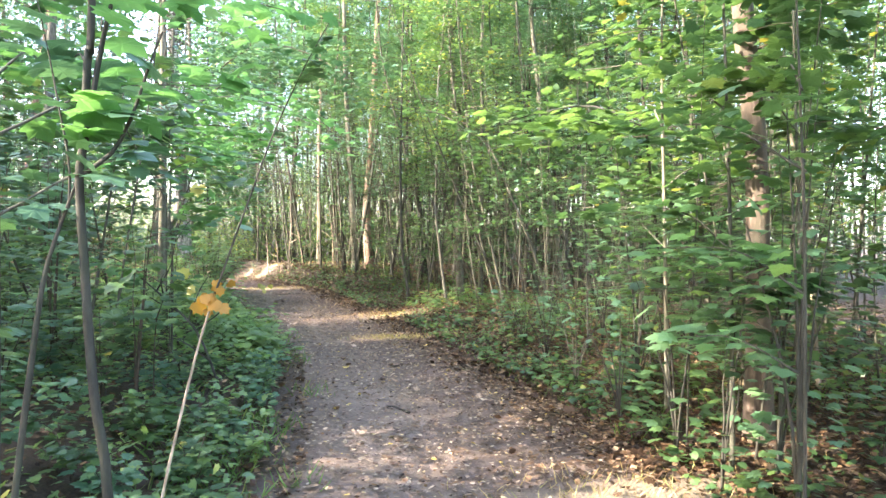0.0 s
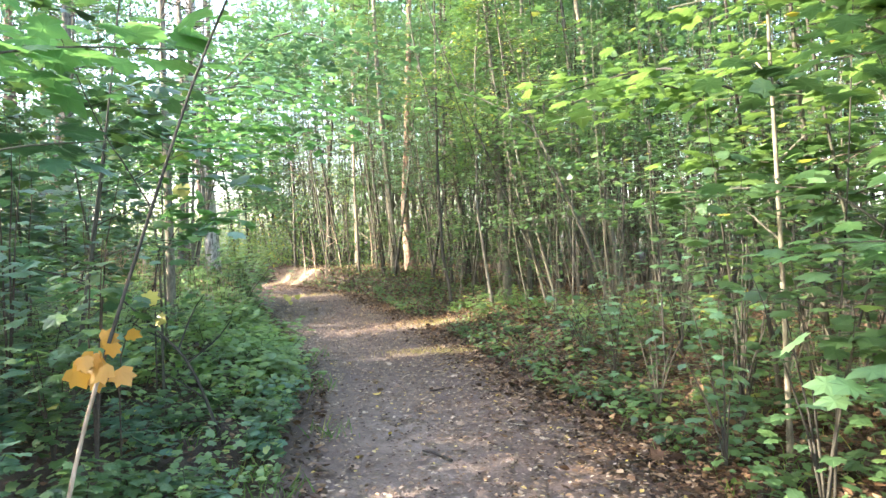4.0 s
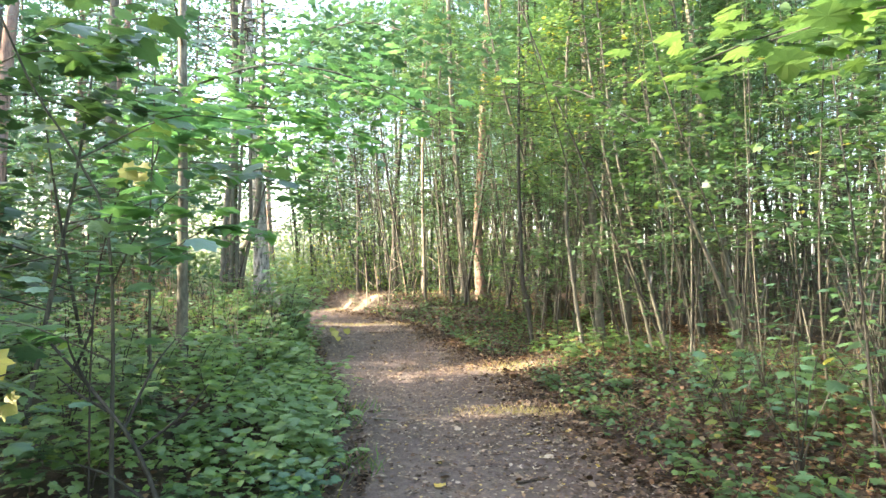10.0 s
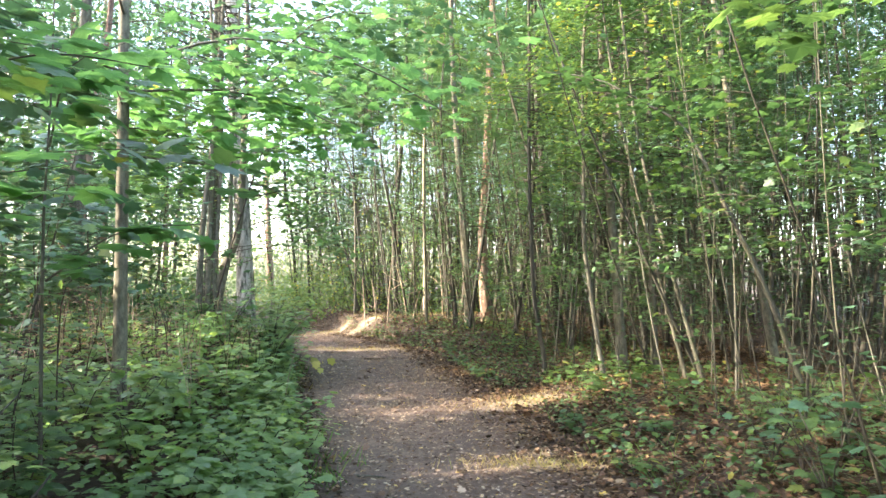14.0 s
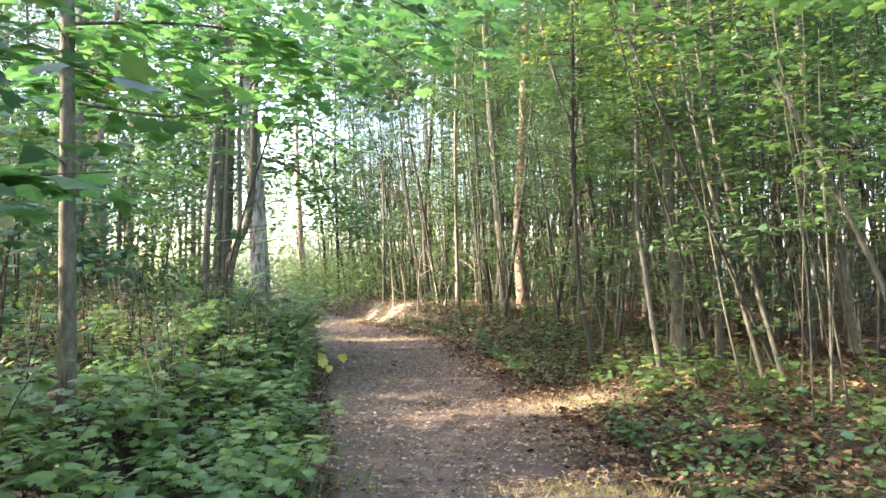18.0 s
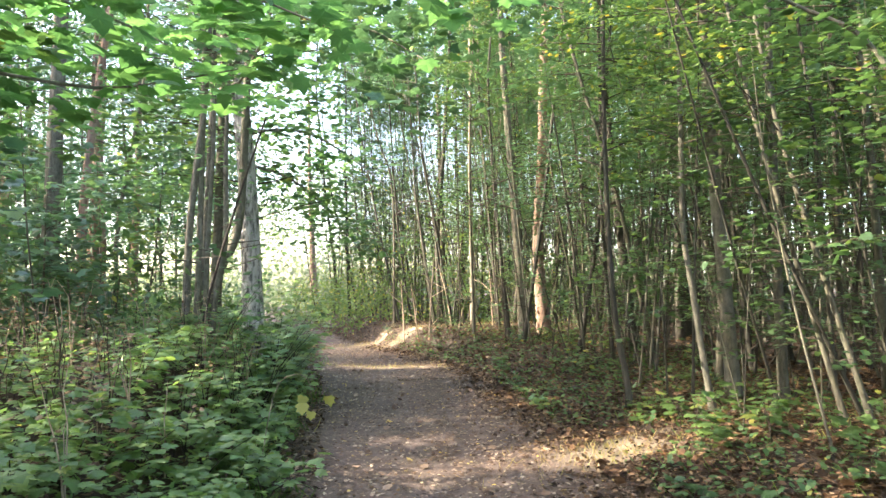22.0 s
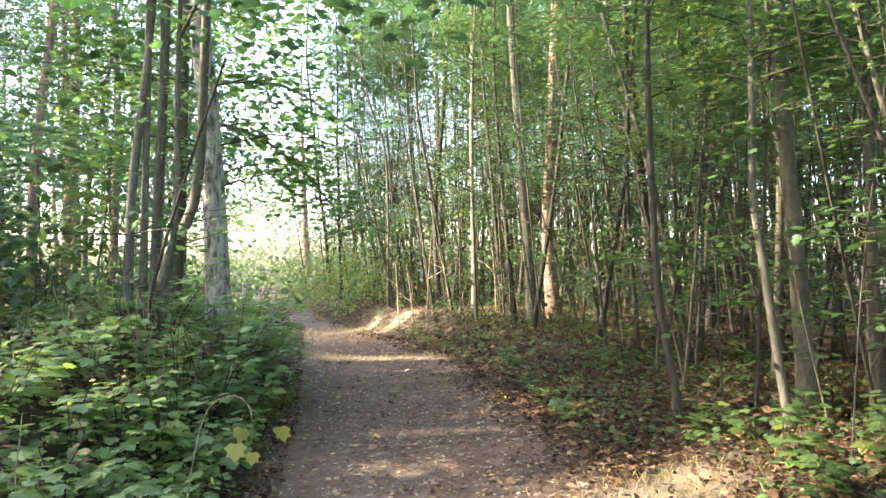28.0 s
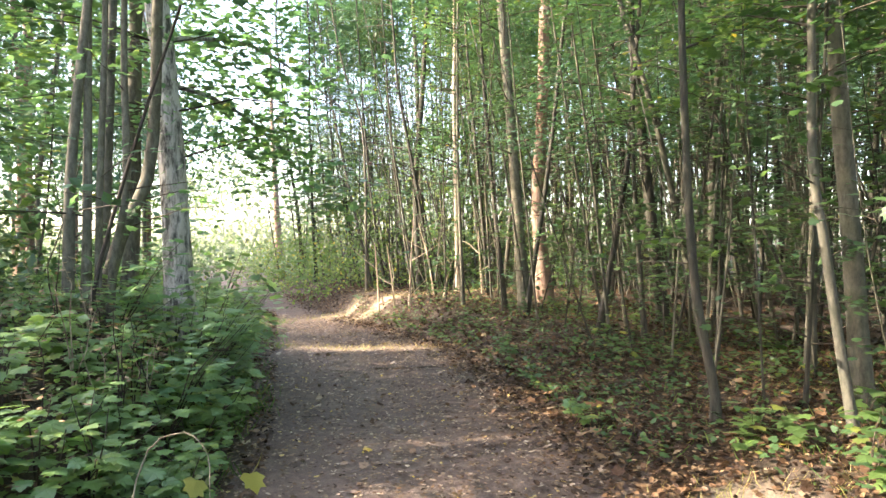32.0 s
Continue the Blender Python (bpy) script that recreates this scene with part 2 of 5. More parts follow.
def tube_arrays(line, radii, sides=8, rough=0.0, rng=None):
    """Vertices and quads of a round stem along a line."""
    line, radii = np.asarray(line, float), np.asarray(radii, float)
    d = np.gradient(line, axis=0)
    d /= np.linalg.norm(d, axis=1)[:, None] + 1e-9
    ref = np.where(np.abs(d[:, 2:3]) > 0.8, [[1.0, 0, 0]], [[0, 0, 1.0]])
    ref = np.broadcast_to(ref[len(ref) // 2], d.shape)
    a = np.cross(d, ref)
    a /= np.linalg.norm(a, axis=1)[:, None] + 1e-9
    b = np.cross(d, a)
    th = np.linspace(0, 2 * np.pi, sides, endpoint=False)
    ring = np.cos(th)[None, :, None] * a[:, None] + np.sin(th)[None, :, None] * b[:, None]
    r = np.broadcast_to(radii[:, None], (len(line), sides)).copy()
    if rough and rng is not None:
        r *= 1 + rough * rng.normal(size=r.shape)
    v = (line[:, None] + ring * r[..., None]).reshape(-1, 3)
    i, j = np.meshgrid(np.arange(len(line) - 1), np.arange(sides), indexing="ij")
    q = np.stack([i * sides + j, i * sides + (j + 1) % sides, (i + 1) * sides + (j + 1) % sides, (i + 1) * sides + j], -1).reshape(-1, 4)
    return v, q


def joined(arrays):
    """Several (verts, faces) as one."""
    vs, fs, n = [], [], 0
    for v, f in arrays:
        vs.append(v)
        fs.append(np.asarray(f) + n)
        n += len(v)
    return np.vstack(vs), np.vstack(fs)


# Leaves lie in the xy plane, stalk at the origin, tip along +y, one unit long.
def leaf_shapes():
    half = [(0.06, -0.05), (0.3, -0.1), (0.33, 0.08), (0.62, 0.2), (0.45, 0.39), (0.56, 0.68), (0.33, 0.63), (0.2, 0.81), (0.0, 1.0)]
    rim = [(0.0, 0.04)] + half + [(-x, y) for x, y in half[-2::-1]]
    v = np.array([(0, 0.35)] + rim)
    z = -0.26 * np.hypot(v[:, 0], v[:, 1] - 0.3) ** 2 + 0.08 * np.abs(v[:, 0])
    n = len(rim)
    maple = (np.column_stack([v, z]), np.array([(0, 1 + i, 1 + (i + 1) % n) for i in range(n)]))
    half = [(0.3, -0.05), (0.6, 0.22), (0.42, 0.4), (0.5, 0.7), (0.26, 0.67), (0.0, 1.0)]
    rim = [(0.0, 0.0)] + half + [(-x, y) for x, y in half[-2::-1]]
    v = np.array(rim)
    z = -0.16 * np.abs(v[:, 0]) - 0.1 * v[:, 1] ** 2
    lobed = (np.column_stack([v, z]), np.array([(0, i, i + 1) for i in range(1, len(rim) - 1)]))
    v = np.array([(0, 0, 0), (0.3, 0.35, -0.1), (0.24, 0.7, -0.12), (0, 1, -0.08), (-0.24, 0.7, -0.12), (-0.3, 0.35, -0.1)])
    oval = (v, np.array([(0, 1, 2), (0, 2, 3), (0, 3, 4), (0, 4, 5)]))
    v = np.array([(0, 0, 0.0), (0.36, 0.45, -0.1), (0, 1, -0.05), (-0.36, 0.45, -0.1)])
    far = (v, np.array([(0, 1, 2), (0, 2, 3)]))
    v = np.array([(-0.03, 0, 0.0), (0.03, 0, 0), (0.024, 0.5, 0.03), (-0.024, 0.5, 0.03), (0, 1, -0.06)])
    blade = (v, np.array([(0, 1, 2), (0, 2, 3), (3, 2, 4)]))
    return {"blade": blade, "maple": maple, "lobed": lobed, "oval": oval, "far": far}


LEAVES = leaf_shapes()

# Where sunlight reaches the ground: gaps that the canopy leaves open towards the sun, as ground point and width.
GAPS = [(0.1, 14.5, 0.1, 0.4), (0.35, 15.0, 0.17, 0.38), (0.75, 15.6, 0.22, 0.28), (-3.8, 21.4, 0.0, 0.2), (-2.9, 21.5, 0.0, 0.18), (-4.7, 21.3, 0.0, 0.18), (0.2, 11.6, 0.0, 0.13), (0.5, 11.65, 0.0, 0.12),
        (-2.8, 27.0, 0.6, 0.7), (-4.2, 26.2, 0.5, 0.7), (-1.2, 28.5, 0.5, 0.6), (0.5, 29.0, 0.5, 0.5), (-5.3, 26.2, 0.4, 0.5), (2.3, 5.4, 0.1, 0.4), (2.85, 5.1, 0.15, 0.26), (2.5, 6.6, 2.0, 0.22), (3.0, 5.7, 1.9, 0.16), (3.3, 6.3, 2.6, 0.2), (2.0, 8.2, 2.8, 0.45), (-0.58, 3.0, 1.85, 0.2), (2.0, 16.3, 1.6, 0.2), (3.3, 7.5, 2.4, 0.3),
        (-2.6, 25.8, 3.0, 0.9), (-3.4, 28.0, 2.4, 1.0), (-1.4, 26.6, 4.4, 0.9), (-4.4, 30.5, 3.2, 1.1), (-2.0, 24.6, 1.8, 0.7)]
# Small gaps over the left bank.
CHINKS = [(-2.9, 13.2, 0.8, 0.18), (-2.7, 12.4, 0.6, 0.16), (-3.4, 12.3, 0.8, 0.2), (-3.3, 11.6, 0.6, 0.3), (-3.9, 13.0, 0.9, 0.35), (-3.2, 15.6, 1.0, 0.22), (-3.5, 14.6, 0.9, 0.2), (-2.6, 9.9, 0.5, 0.18), 
          (-3.9, 15.2, 0.9, 0.22), (-3.6, 16.5, 1.5, 0.22), (-4.0, 17.2, 1.6, 0.2), (-4.6, 13.8, 0.9, 0.25), (-3.4, 13.4, 0.8, 0.16),
          (-3.0, 10.8, 1.7, 0.25), (-3.0, 10.8, 2.6, 0.25), (-2.4, 11.4, 3.1, 0.75), (-1.5, 11.5, 3.1, 0.4), (-4.9, 18.1, 2.4, 0.35), (-4.9, 18.1, 3.5, 0.35)]
# Where the crowns over the left bank leave the sky open.
SKYLIGHTS = [(-2.9, 12.0, 0.5), (-3.1, 14.2, 0.8), (-2.2, 10.2, 0.4), (-3.6, 16.0, 0.9), (-4.6, 14.5, 1.2), (-4.6, 18.8, 3.0), (-2.6, 8.4, 0.5), (-4.2, 9.6, 0.6), (-4.0, 7.2, 0.6)]
OPEN_WAY = np.array((-0.3, 0.05, 0.95)) / np.linalg.norm((-0.3, 0.05, 0.95))


def lit(p):
    """Whether each point lies in one of the gaps."""
    out = np.zeros(len(p), bool)
    s = np.array(SUN)
    for x, y, z, r in GAPS + [(x, y, z, 1.1 * r if x < -2.8 else r) for x, y, z, r in CHINKS]:
        d = p - np.array((x, y, z))
        along = d @ s
        off = np.linalg.norm(d - along[:, None] * s, axis=1)
        out |= (along > 1.0) & (off < r + 0.01 * along)
    xl, xr = edges(p[:, 1])
    out |= (p[:, 1] > 20.5) & (np.abs(p[:, 0] - (xl + xr) / 2 - 0.6) < 0.6 + 0.03 * p[:, 1]) & (p[:, 2] > 2.0)
    for x, y, z in SKYLIGHTS:
        d = p - np.array((x, y, z))
        along = d @ OPEN_WAY
        off = np.linalg.norm(d - along[:, None] * OPEN_WAY, axis=1)
        out |= (along > 3.4) & (off < 0.4 + 0.36 * along)
        if 9 < y < 15:
            out |= (along > 4.6) & (off < 0.8 + 0.75 * along)
    return out


def shades_gap(x, y, r):
    """Whether an upright stem there would stand in one of the gaps."""
    s = np.array(SUN[:2]) / math.hypot(SUN.x, SUN.y)
    for gx, gy, gz, gr in GAPS:
        d = np.array((x - gx, y - gy))
        along = float(d @ s)
        if along > 0.5 and abs(float(d[0] * s[1] - d[1] * s[0])) < r + 0.5 * gr:
            return True
    return False


def leaf_mesh(name, pos, tip, up, size, shape, origin=(0, 0, 0), gaps=True):
    """One mesh of many leaves: stalk places, ways to the tip, upper sides and lengths."""
    pos, tip, up, size = (np.asarray(a, float) for a in (pos, tip, up, size))
    if gaps:
        keep = ~lit(pos)
        pos, tip, up, size = pos[keep], tip[keep], up[keep], size[keep]
    if not len(pos):
        pos, tip, up, size = np.array([[0, 0, -1.0]]), np.array([[0, 1.0, 0]]), np.array([[0, 0, 1.0]]), np.array([0.01])
    tip = tip / (np.linalg.norm(tip, axis=1)[:, None] + 1e-9)
    side = np.cross(tip, up)
    side /= np.linalg.norm(side, axis=1)[:, None] + 1e-9
    top = np.cross(side, tip)
    v, f = LEAVES[shape]
    all_v = pos[:, None] + size[:, None, None] * (v[None, :, 0:1] * side[:, None] + v[None, :, 1:2] * tip[:, None] + v[None, :, 2:3] * top[:, None])
    faces = f[None] + (np.arange(len(pos)) * len(v))[:, None, None]
    return raw_mesh(name, all_v.reshape(-1, 3) - np.asarray(origin), faces.reshape(-1, 3))


def smooth(a, b, x):
    s = np.clip((x - a) / (b - a), 0, 1)
    return s * s * (3 - 2 * s)


def waves(x, y, scale, seed, octaves=3):
    """Soft uneven relief between -1 and 1."""
    rng = np.random.default_rng(seed)
    out, total = 0, 0
    for o in range(octaves):
        for _ in range(5):
            a, p = rng.uniform(0, 2 * np.pi, 2)
            k = scale * 2**o * rng.uniform(0.7, 1.4)
            out = out + np.sin(k * (x * np.cos(a) + y * np.sin(a)) + p) / 2**o
            total += 1 / 2**o
    return out / total * 2


# ---------------------------------------------------------------- the ground
EDGE_Y = [-6, 3, 5.5, 6.5, 8.1, 9.5, 10.9, 11.7, 12.9, 14.5, 15.3, 17.3, 18.4, 20.6, 23, 25.5, 28, 32, 40, 50, 70]
LEFT_X = [-0.8, -0.6, -0.5, -0.6, -0.9, -1.08, -1.5, -1.78, -2.2, -2.75, -3.0, -3.7, -4.15, -5.0, -5.9, -6.9, -7.9, -10.2, -15, -22, -38]
RIGHT_X = [2.2, 2.0, 1.92, 1.82, 1.48, 1.12, 0.7, 0.55, 0.3, -0.1, -0.35, -1.0, -1.3, -2.0, -3.3, -5.0, -6.4, -8.4, -12.8, -19.5, -35]


def edges(y):
    return np.interp(y, EDGE_Y, LEFT_X), np.interp(y, EDGE_Y, RIGHT_X)


def ground_height(x, y):
    x, y = np.asarray(x, float), np.asarray(y, float)
    xl, xr = edges(y)
    dl, dr = xl - x, x - xr
    bank = np.interp(y, [-6, 4, 8, 11, 15, 19, 23, 28, 40], [0.2, 0.2, 0.25, 0.5, 0.85, 0.85, 0.35, 0.15, 0.0])
    rise = np.interp(y, [-6, 6, 11, 15, 21, 24, 27, 32, 45], [0.3, 0.3, 0.25, 0.22, 0.28, 0.45, 0.55, 0.4, 0.3])
    steep = np.interp(y, [18, 21, 24, 28, 34], [2.1, 2.0, 1.4, 1.0, 1.6])
    h = bank * smooth(0.0, 1.7, dl) + rise * smooth(0.15, steep, dr)
    off = np.maximum(smooth(0.0, 0.6, dl), smooth(0.0, 0.6, dr))
    h = h + off * 0.045 * waves(x, y, 1.6, 5) + (0.006 + 0.012 * off) * waves(x, y, 9.0, 6)
    mid = (xl + xr) / 2
    return h - 0.03 * np.exp(-(((x - mid) / 0.45) ** 2)) * (1 - off)


# Bare soil, coloured paler still to lift the sunlit spots: centre, half lengths, turn.
SUNLIT_SAND = [(0.18, 14.75, 0.8, 0.34, 0.95), (0.3, 11.6, 0.5, 0.12, 0.1), (-3.7, 21.4, 1.3, 0.16, 0.05), (-5.6, 26.6, 1.0, 0.35, 1.0), (-4.2, 26.0, 0.8, 0.4, 0.4), (-2.6, 27.4, 1.2, 0.3, 0.1), (-0.8, 28.3, 1.2, 0.3, 0.1), (1.7, 4.9, 0.7, 0.35, 0.3)]


def build_ground():
    fx = np.concatenate([[-600, -250, -120, -70, -45, -30, -22], np.arange(-17, -8, 0.35), np.arange(-8, 6, 0.09), np.arange(6, 14, 0.35), [15, 20, 30, 45, 70, 120, 250, 600]])
    fy = np.concatenate([[-600, -250, -120, -60, -30, -15], np.arange(-8, 2.5, 0.4), np.arange(2.5, 24, 0.09), np.arange(24, 42, 0.25), [44, 48, 55, 70, 100, 160, 300, 600, 1200]])
    gx, gy = np.meshgrid(fx, fy)
    z = ground_height(gx, gy)
    v = np.stack([gx, gy, z], -1).reshape(-1, 3)
    n, m = len(fx), len(fy)
    i, j = np.meshgrid(np.arange(n - 1), np.arange(m - 1))
    q = np.stack([j * n + i, j * n + i + 1, (j + 1) * n + i + 1, (j + 1) * n + i], -1).reshape(-1, 4)
    me = raw_mesh("ground", v, q, True)
    xl, xr = edges(gy)
    ragged = 0.24 * waves(gx, gy, 2.4, 8, 4)
    trod = smooth(-0.25, 0.3, gx - xl + ragged) * smooth(-0.5, 0.5, xr - gx + 2 * ragged)
    at = me.attributes.new("trodden", "FLOAT", "POINT")
    at.data.foreach_set("value", trod.ravel().astype(np.float32))
    way = (gx - xl) / np.maximum(xr - xl, 0.5)
    worn = np.exp(-(((way - 0.38 - 0.05 * waves(gx, gy, 0.8, 9)) / 0.24) ** 2)) * (0.75 + 0.4 * waves(gx, gy, 2.2, 10))
    worn = worn * (1 - 0.58 * smooth(7, 12, gy))
    at = me.attributes.new("track", "FLOAT", "POINT")
    at.data.foreach_set("value", np.clip(worn, 0, 1).ravel().astype(np.float32))
    sunlit_sand = 0 * gx
    for x, y, a, b, turn in SUNLIT_SAND:
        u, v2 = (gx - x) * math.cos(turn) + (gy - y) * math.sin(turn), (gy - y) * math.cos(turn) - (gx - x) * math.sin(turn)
        sunlit_sand = np.maximum(sunlit_sand, smooth(1.5, 0.2, np.hypot(u / a, v2 / b) + 0.35 * waves(gx, gy, 4.0, 11)))
    at = me.attributes.new("sunlit_sand", "FLOAT", "POINT")
    at.data.foreach_set("value", sunlit_sand.ravel().astype(np.float32))
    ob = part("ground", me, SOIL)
    return tagged(ob, "forest ground with a trodden earth path and brown leaf litter", "ground", kind="structure")


build_ground()


def ground_z(x, y):
    return float(ground_height(x, y))


def empty(name, x, y, z, label, category, group=""):
    ob = new(name)
    ob.location = (x, y, z)
    ob.empty_display_size = 0.2
    return tagged(ob, label, category, group)


# ---------------------------------------------------------------- trees


def sprays(rng, line, radii, count, z0, z1, length, per, size, flat=0.27, droop=0.15, bias=None, start=0.25):
    """Side branches of a stem that bear leaves: stalk places, tips, upper sides, sizes, and the twigs' tubes."""
    zs = line[:, 2]
    pos, tip, up, siz, tubes = [], [], [], [], []
    for _ in range(count):
        h = rng.uniform(z0, z1)
        k = int(np.clip(np.searchsorted(zs, h), 1, len(zs) - 1))
        s = np.clip((h - zs[k - 1]) / (zs[k] - zs[k - 1] + 1e-9), 0, 1)
        p = line[k - 1] + (line[k] - line[k - 1]) * s
        az = rng.uniform(0, 2 * np.pi) if bias is None else rng.normal(bias, 0.9)
        ln = length * rng.uniform(0.55, 1.25) * (1 - 0.45 * (h - z0) / max(z1 - z0, 0.1))
        way = np.array([np.cos(az), np.sin(az), rng.uniform(0.05, 0.5)])
        n = 6
        u = np.linspace(0, 1, n)[:, None]
        tw = p + way * ln * u + np.array([0, 0, -droop * ln]) * u**2 + rng.normal(0, 0.02 * ln, (n, 3)) * u
        r0 = min(radii[k] * 0.45, 0.005 + 0.0045 * ln)
        tubes.append(tube_arrays(tw, np.linspace(r0, 0.0018, n), 4))
        m = max(3, int(per * rng.uniform(0.6, 1.3)))
        t = start + (1 - start) * rng.random(m) ** 0.8
        q = np.stack([np.interp(t, u[:, 0], tw[:, c]) for c in range(3)], 1)
        side = np.array([-way[1], way[0], 0]) / np.hypot(way[0], way[1])
        spread = rng.normal(0, 0.3 * ln, m) * (0.35 + 0.65 * np.sin(np.pi * np.clip(t, 0, 1) * 0.8))
        q = q + side * spread[:, None] + rng.normal(0, 0.07 * ln + 0.015, (m, 1)) * [[0, 0, 1.0]]
        d = way * 0.6 + side * np.sign(spread)[:, None] * 0.7 + rng.normal(0, 0.45, (m, 3))
        d[:, 2] = d[:, 2] * 0.35 - 0.1
        nrm = np.array([0, 0, 1.0]) + rng.normal(0, flat, (m, 3))
        pos.append(q), tip.append(d), up.append(nrm), siz.append(size * rng.uniform(0.55, 1.25, m))
    if not pos:
        return None
    return np.vstack(pos), np.vstack(tip), np.vstack(up), np.concatenate(siz), tubes


def spray(rng, line, n, size, shape, leaf, limb, o, width=0.35):
    """Leaves along a limb, in flat tiers; few large ones are parts of their own."""
    t = rng.random(n) ** 0.7
    u = np.linspace(0, 1, len(line))
    p = np.stack([np.interp(t, u, line[:, c]) for c in range(3)], 1)
    way = line[-1] - line[0]
    ln = np.linalg.norm(way)
    way = way / ln
    side = np.cross(way, (0, 0, 1.0))
    off = rng.normal(0, width * ln * 0.55, n) * (0.3 + 0.7 * t)
    p = p + side * off[:, None] + [[0, 0, 1.0]] * rng.normal(-0.03, 0.05 * ln, (n, 1))
    tip = way * 0.6 + side * np.sign(off)[:, None] * 0.6 + rng.normal(0, 0.4, (n, 3))
    tip[:, 2] = tip[:, 2] * 0.35 - 0.1
    up = np.array([0, 0, 1.0]) + rng.normal(0, 0.2, (n, 3))
    single_leaves(rng, p, tip, up, size * rng.uniform(0.6, 1.2, n), shape, leaf, limb, o)


def single_leaves(rng, p, tip, up, size, shape, leaf, parent, o, gaps=True):
    """Each leaf an object of its own on one shared mesh."""
    me = LEAF_MESHES.get((shape, leaf.name))
    if me is None:
        v, f = LEAVES[shape]
        me = LEAF_MESHES[shape, leaf.name] = raw_mesh("leaf", v, f)
    keep = ~lit(p) if gaps else np.full(len(p), True)
    for a, t, w, s in zip(p[keep], tip[keep], up[keep], size[keep]):
        y = Vector(t).normalized()
        x = y.cross(Vector(w)).normalized()
        z = x.cross(y)
        ob = part("leaf", me, leaf, parent)
        ob.matrix_basis = Matrix.Translation(Vector(a - o)) @ Matrix((x, y, z)).transposed().to_4x4() @ Matrix.Scale(float(s), 4)


LEAF_MESHES = {}


def bough(rng, pts, n, size, shape, wide, deep, o):
    """A dense leafy bough: flat tiers of drooping leaves round a line."""
    ln = curve_through(pts, 16)
    t = rng.random(n)
    p = np.stack([np.interp(t, np.linspace(0, 1, 16), ln[:, c]) for c in range(3)], 1)
    p[:, :2] += rng.normal(0, wide, (n, 2))
    tier = 0.2 * np.round(rng.normal(0, deep, n) / 0.2)
    p[:, 2] += tier + rng.normal(0, 0.045, n) - 0.25 * np.abs(rng.normal(0, wide, n))
    a = rng.uniform(0, 2 * np.pi, n)
    tip = np.stack([np.cos(a), np.sin(a), rng.normal(-0.16, 0.2, n)], 1)
    up = np.array([0, 0, 1.0]) + rng.normal(0, 0.27, (n, 3))
    return leaf_mesh("bough", p, tip, up, size * rng.uniform(0.55, 1.2, n), shape, o, False)


# Dense boughs, by stem: points, leaves, leaf length, spread sideways and in height, leaf.
def boughs():
    return {
        "curved grey": [
            ([(-3.6, 17.9, 5.3), (-2.6, 18.2, 5.4), (-2.0, 18.6, 4.6), (-1.5, 19.0, 3.9)], 1000, 0.13, 0.55, 0.35, LEAF_DEEP),
            ([(-4.2, 17.4, 5.6), (-3.3, 17.6, 6.2), (-1.8, 18.2, 6.0)], 800, 0.13, 0.65, 0.4, LEAF_DEEP)],
        "thick old": [
            ([(-4.8, 18.6, 4.9), (-4.4, 19.0, 4.1), (-4.2, 19.3, 3.2)], 900, 0.11, 0.5, 0.5, LEAF_BLUE),
            ([(-4.6, 19.0, 2.9), (-4.0, 19.5, 2.6), (-3.55, 19.7, 2.05)], 400, 0.11, 0.35, 0.25, LEAF_BLUE),
            ([(-5.0, 18.4, 6.0), (-4.4, 18.8, 6.2), (-3.8, 19.2, 5.6)], 800, 0.11, 0.6, 0.5, LEAF_BLUE)],
        "smooth slim": [
            ([(-3.0, 10.9, 2.85), (-2.6, 11.2, 2.98), (-1.9, 11.6, 3.0)], 150, 0.12, 0.4, 0.15, LEAF_BACKLIT),
            ([(-3.0, 10.9, 3.2), (-2.4, 11.5, 3.45), (-1.4, 12.0, 3.5)], 170, 0.12, 0.45, 0.18, LEAF_BACKLIT),
            ([(-3.1, 10.8, 2.5), (-3.5, 11.3, 2.7), (-3.9, 12.0, 2.7)], 120, 0.12, 0.4, 0.15, LEAF_BACKLIT)],
        "slightly bowed": [
            ([(-4.4, 16.4, 4.4), (-3.4, 15.7, 4.7), (-2.3, 15.0, 4.25), (-1.5, 14.6, 3.7)], 900, 0.13, 0.55, 0.3, LEAF_DEEP),
            ([(-4.0, 16.2, 5.0), (-2.9, 15.7, 5.5), (-1.6, 15.3, 5.3), (-0.6, 15.0, 4.6)], 1000, 0.13, 0.65, 0.35, LEAF_DEEP)],
        "leafy young maple crowded against the path": [
            ([(2.0, 4.45, 2.05), (2.25, 4.55, 2.4), (2.5, 4.7, 2.75)], 110, 0.1, 0.26, 0.22, LEAF_GREEN),
            ([(2.05, 4.4, 1.15), (2.3, 4.55, 1.5), (2.45, 4.8, 1.7)], 70, 0.1, 0.24, 0.2, LEAF_BLUE)],
        "grey trunk": [
            ([(-5.9, 18.3, 4.6), (-6.4, 17.8, 4.4), (-7.0, 17.6, 4.0)], 600, 0.12, 0.5, 0.4, LEAF_GREEN),
            ([(-5.9, 18.4, 3.2), (-6.3, 18.0, 3.3), (-6.9, 17.9, 3.0)], 400, 0.12, 0.4, 0.3, LEAF_BLUE)],
    }


def stem_line(pts, height, rng, wobble=0.05):
    """A stem through the given points, carried on upwards to its full height."""
    pts = [np.array(p, float) for p in pts]
    d = pts[-1] - pts[-2]
    d = d / max(d[2], 0.3)
    top = pts[-1]
    while top[2] < height:
        d[:2] *= 0.75
        top = top + np.array([d[0] * 1.5 + rng.normal(0, wobble), d[1] * 1.5 + rng.normal(0, wobble), 1.5])
        pts.append(top)
    return curve_through(pts, max(14, 3 * len(pts)))


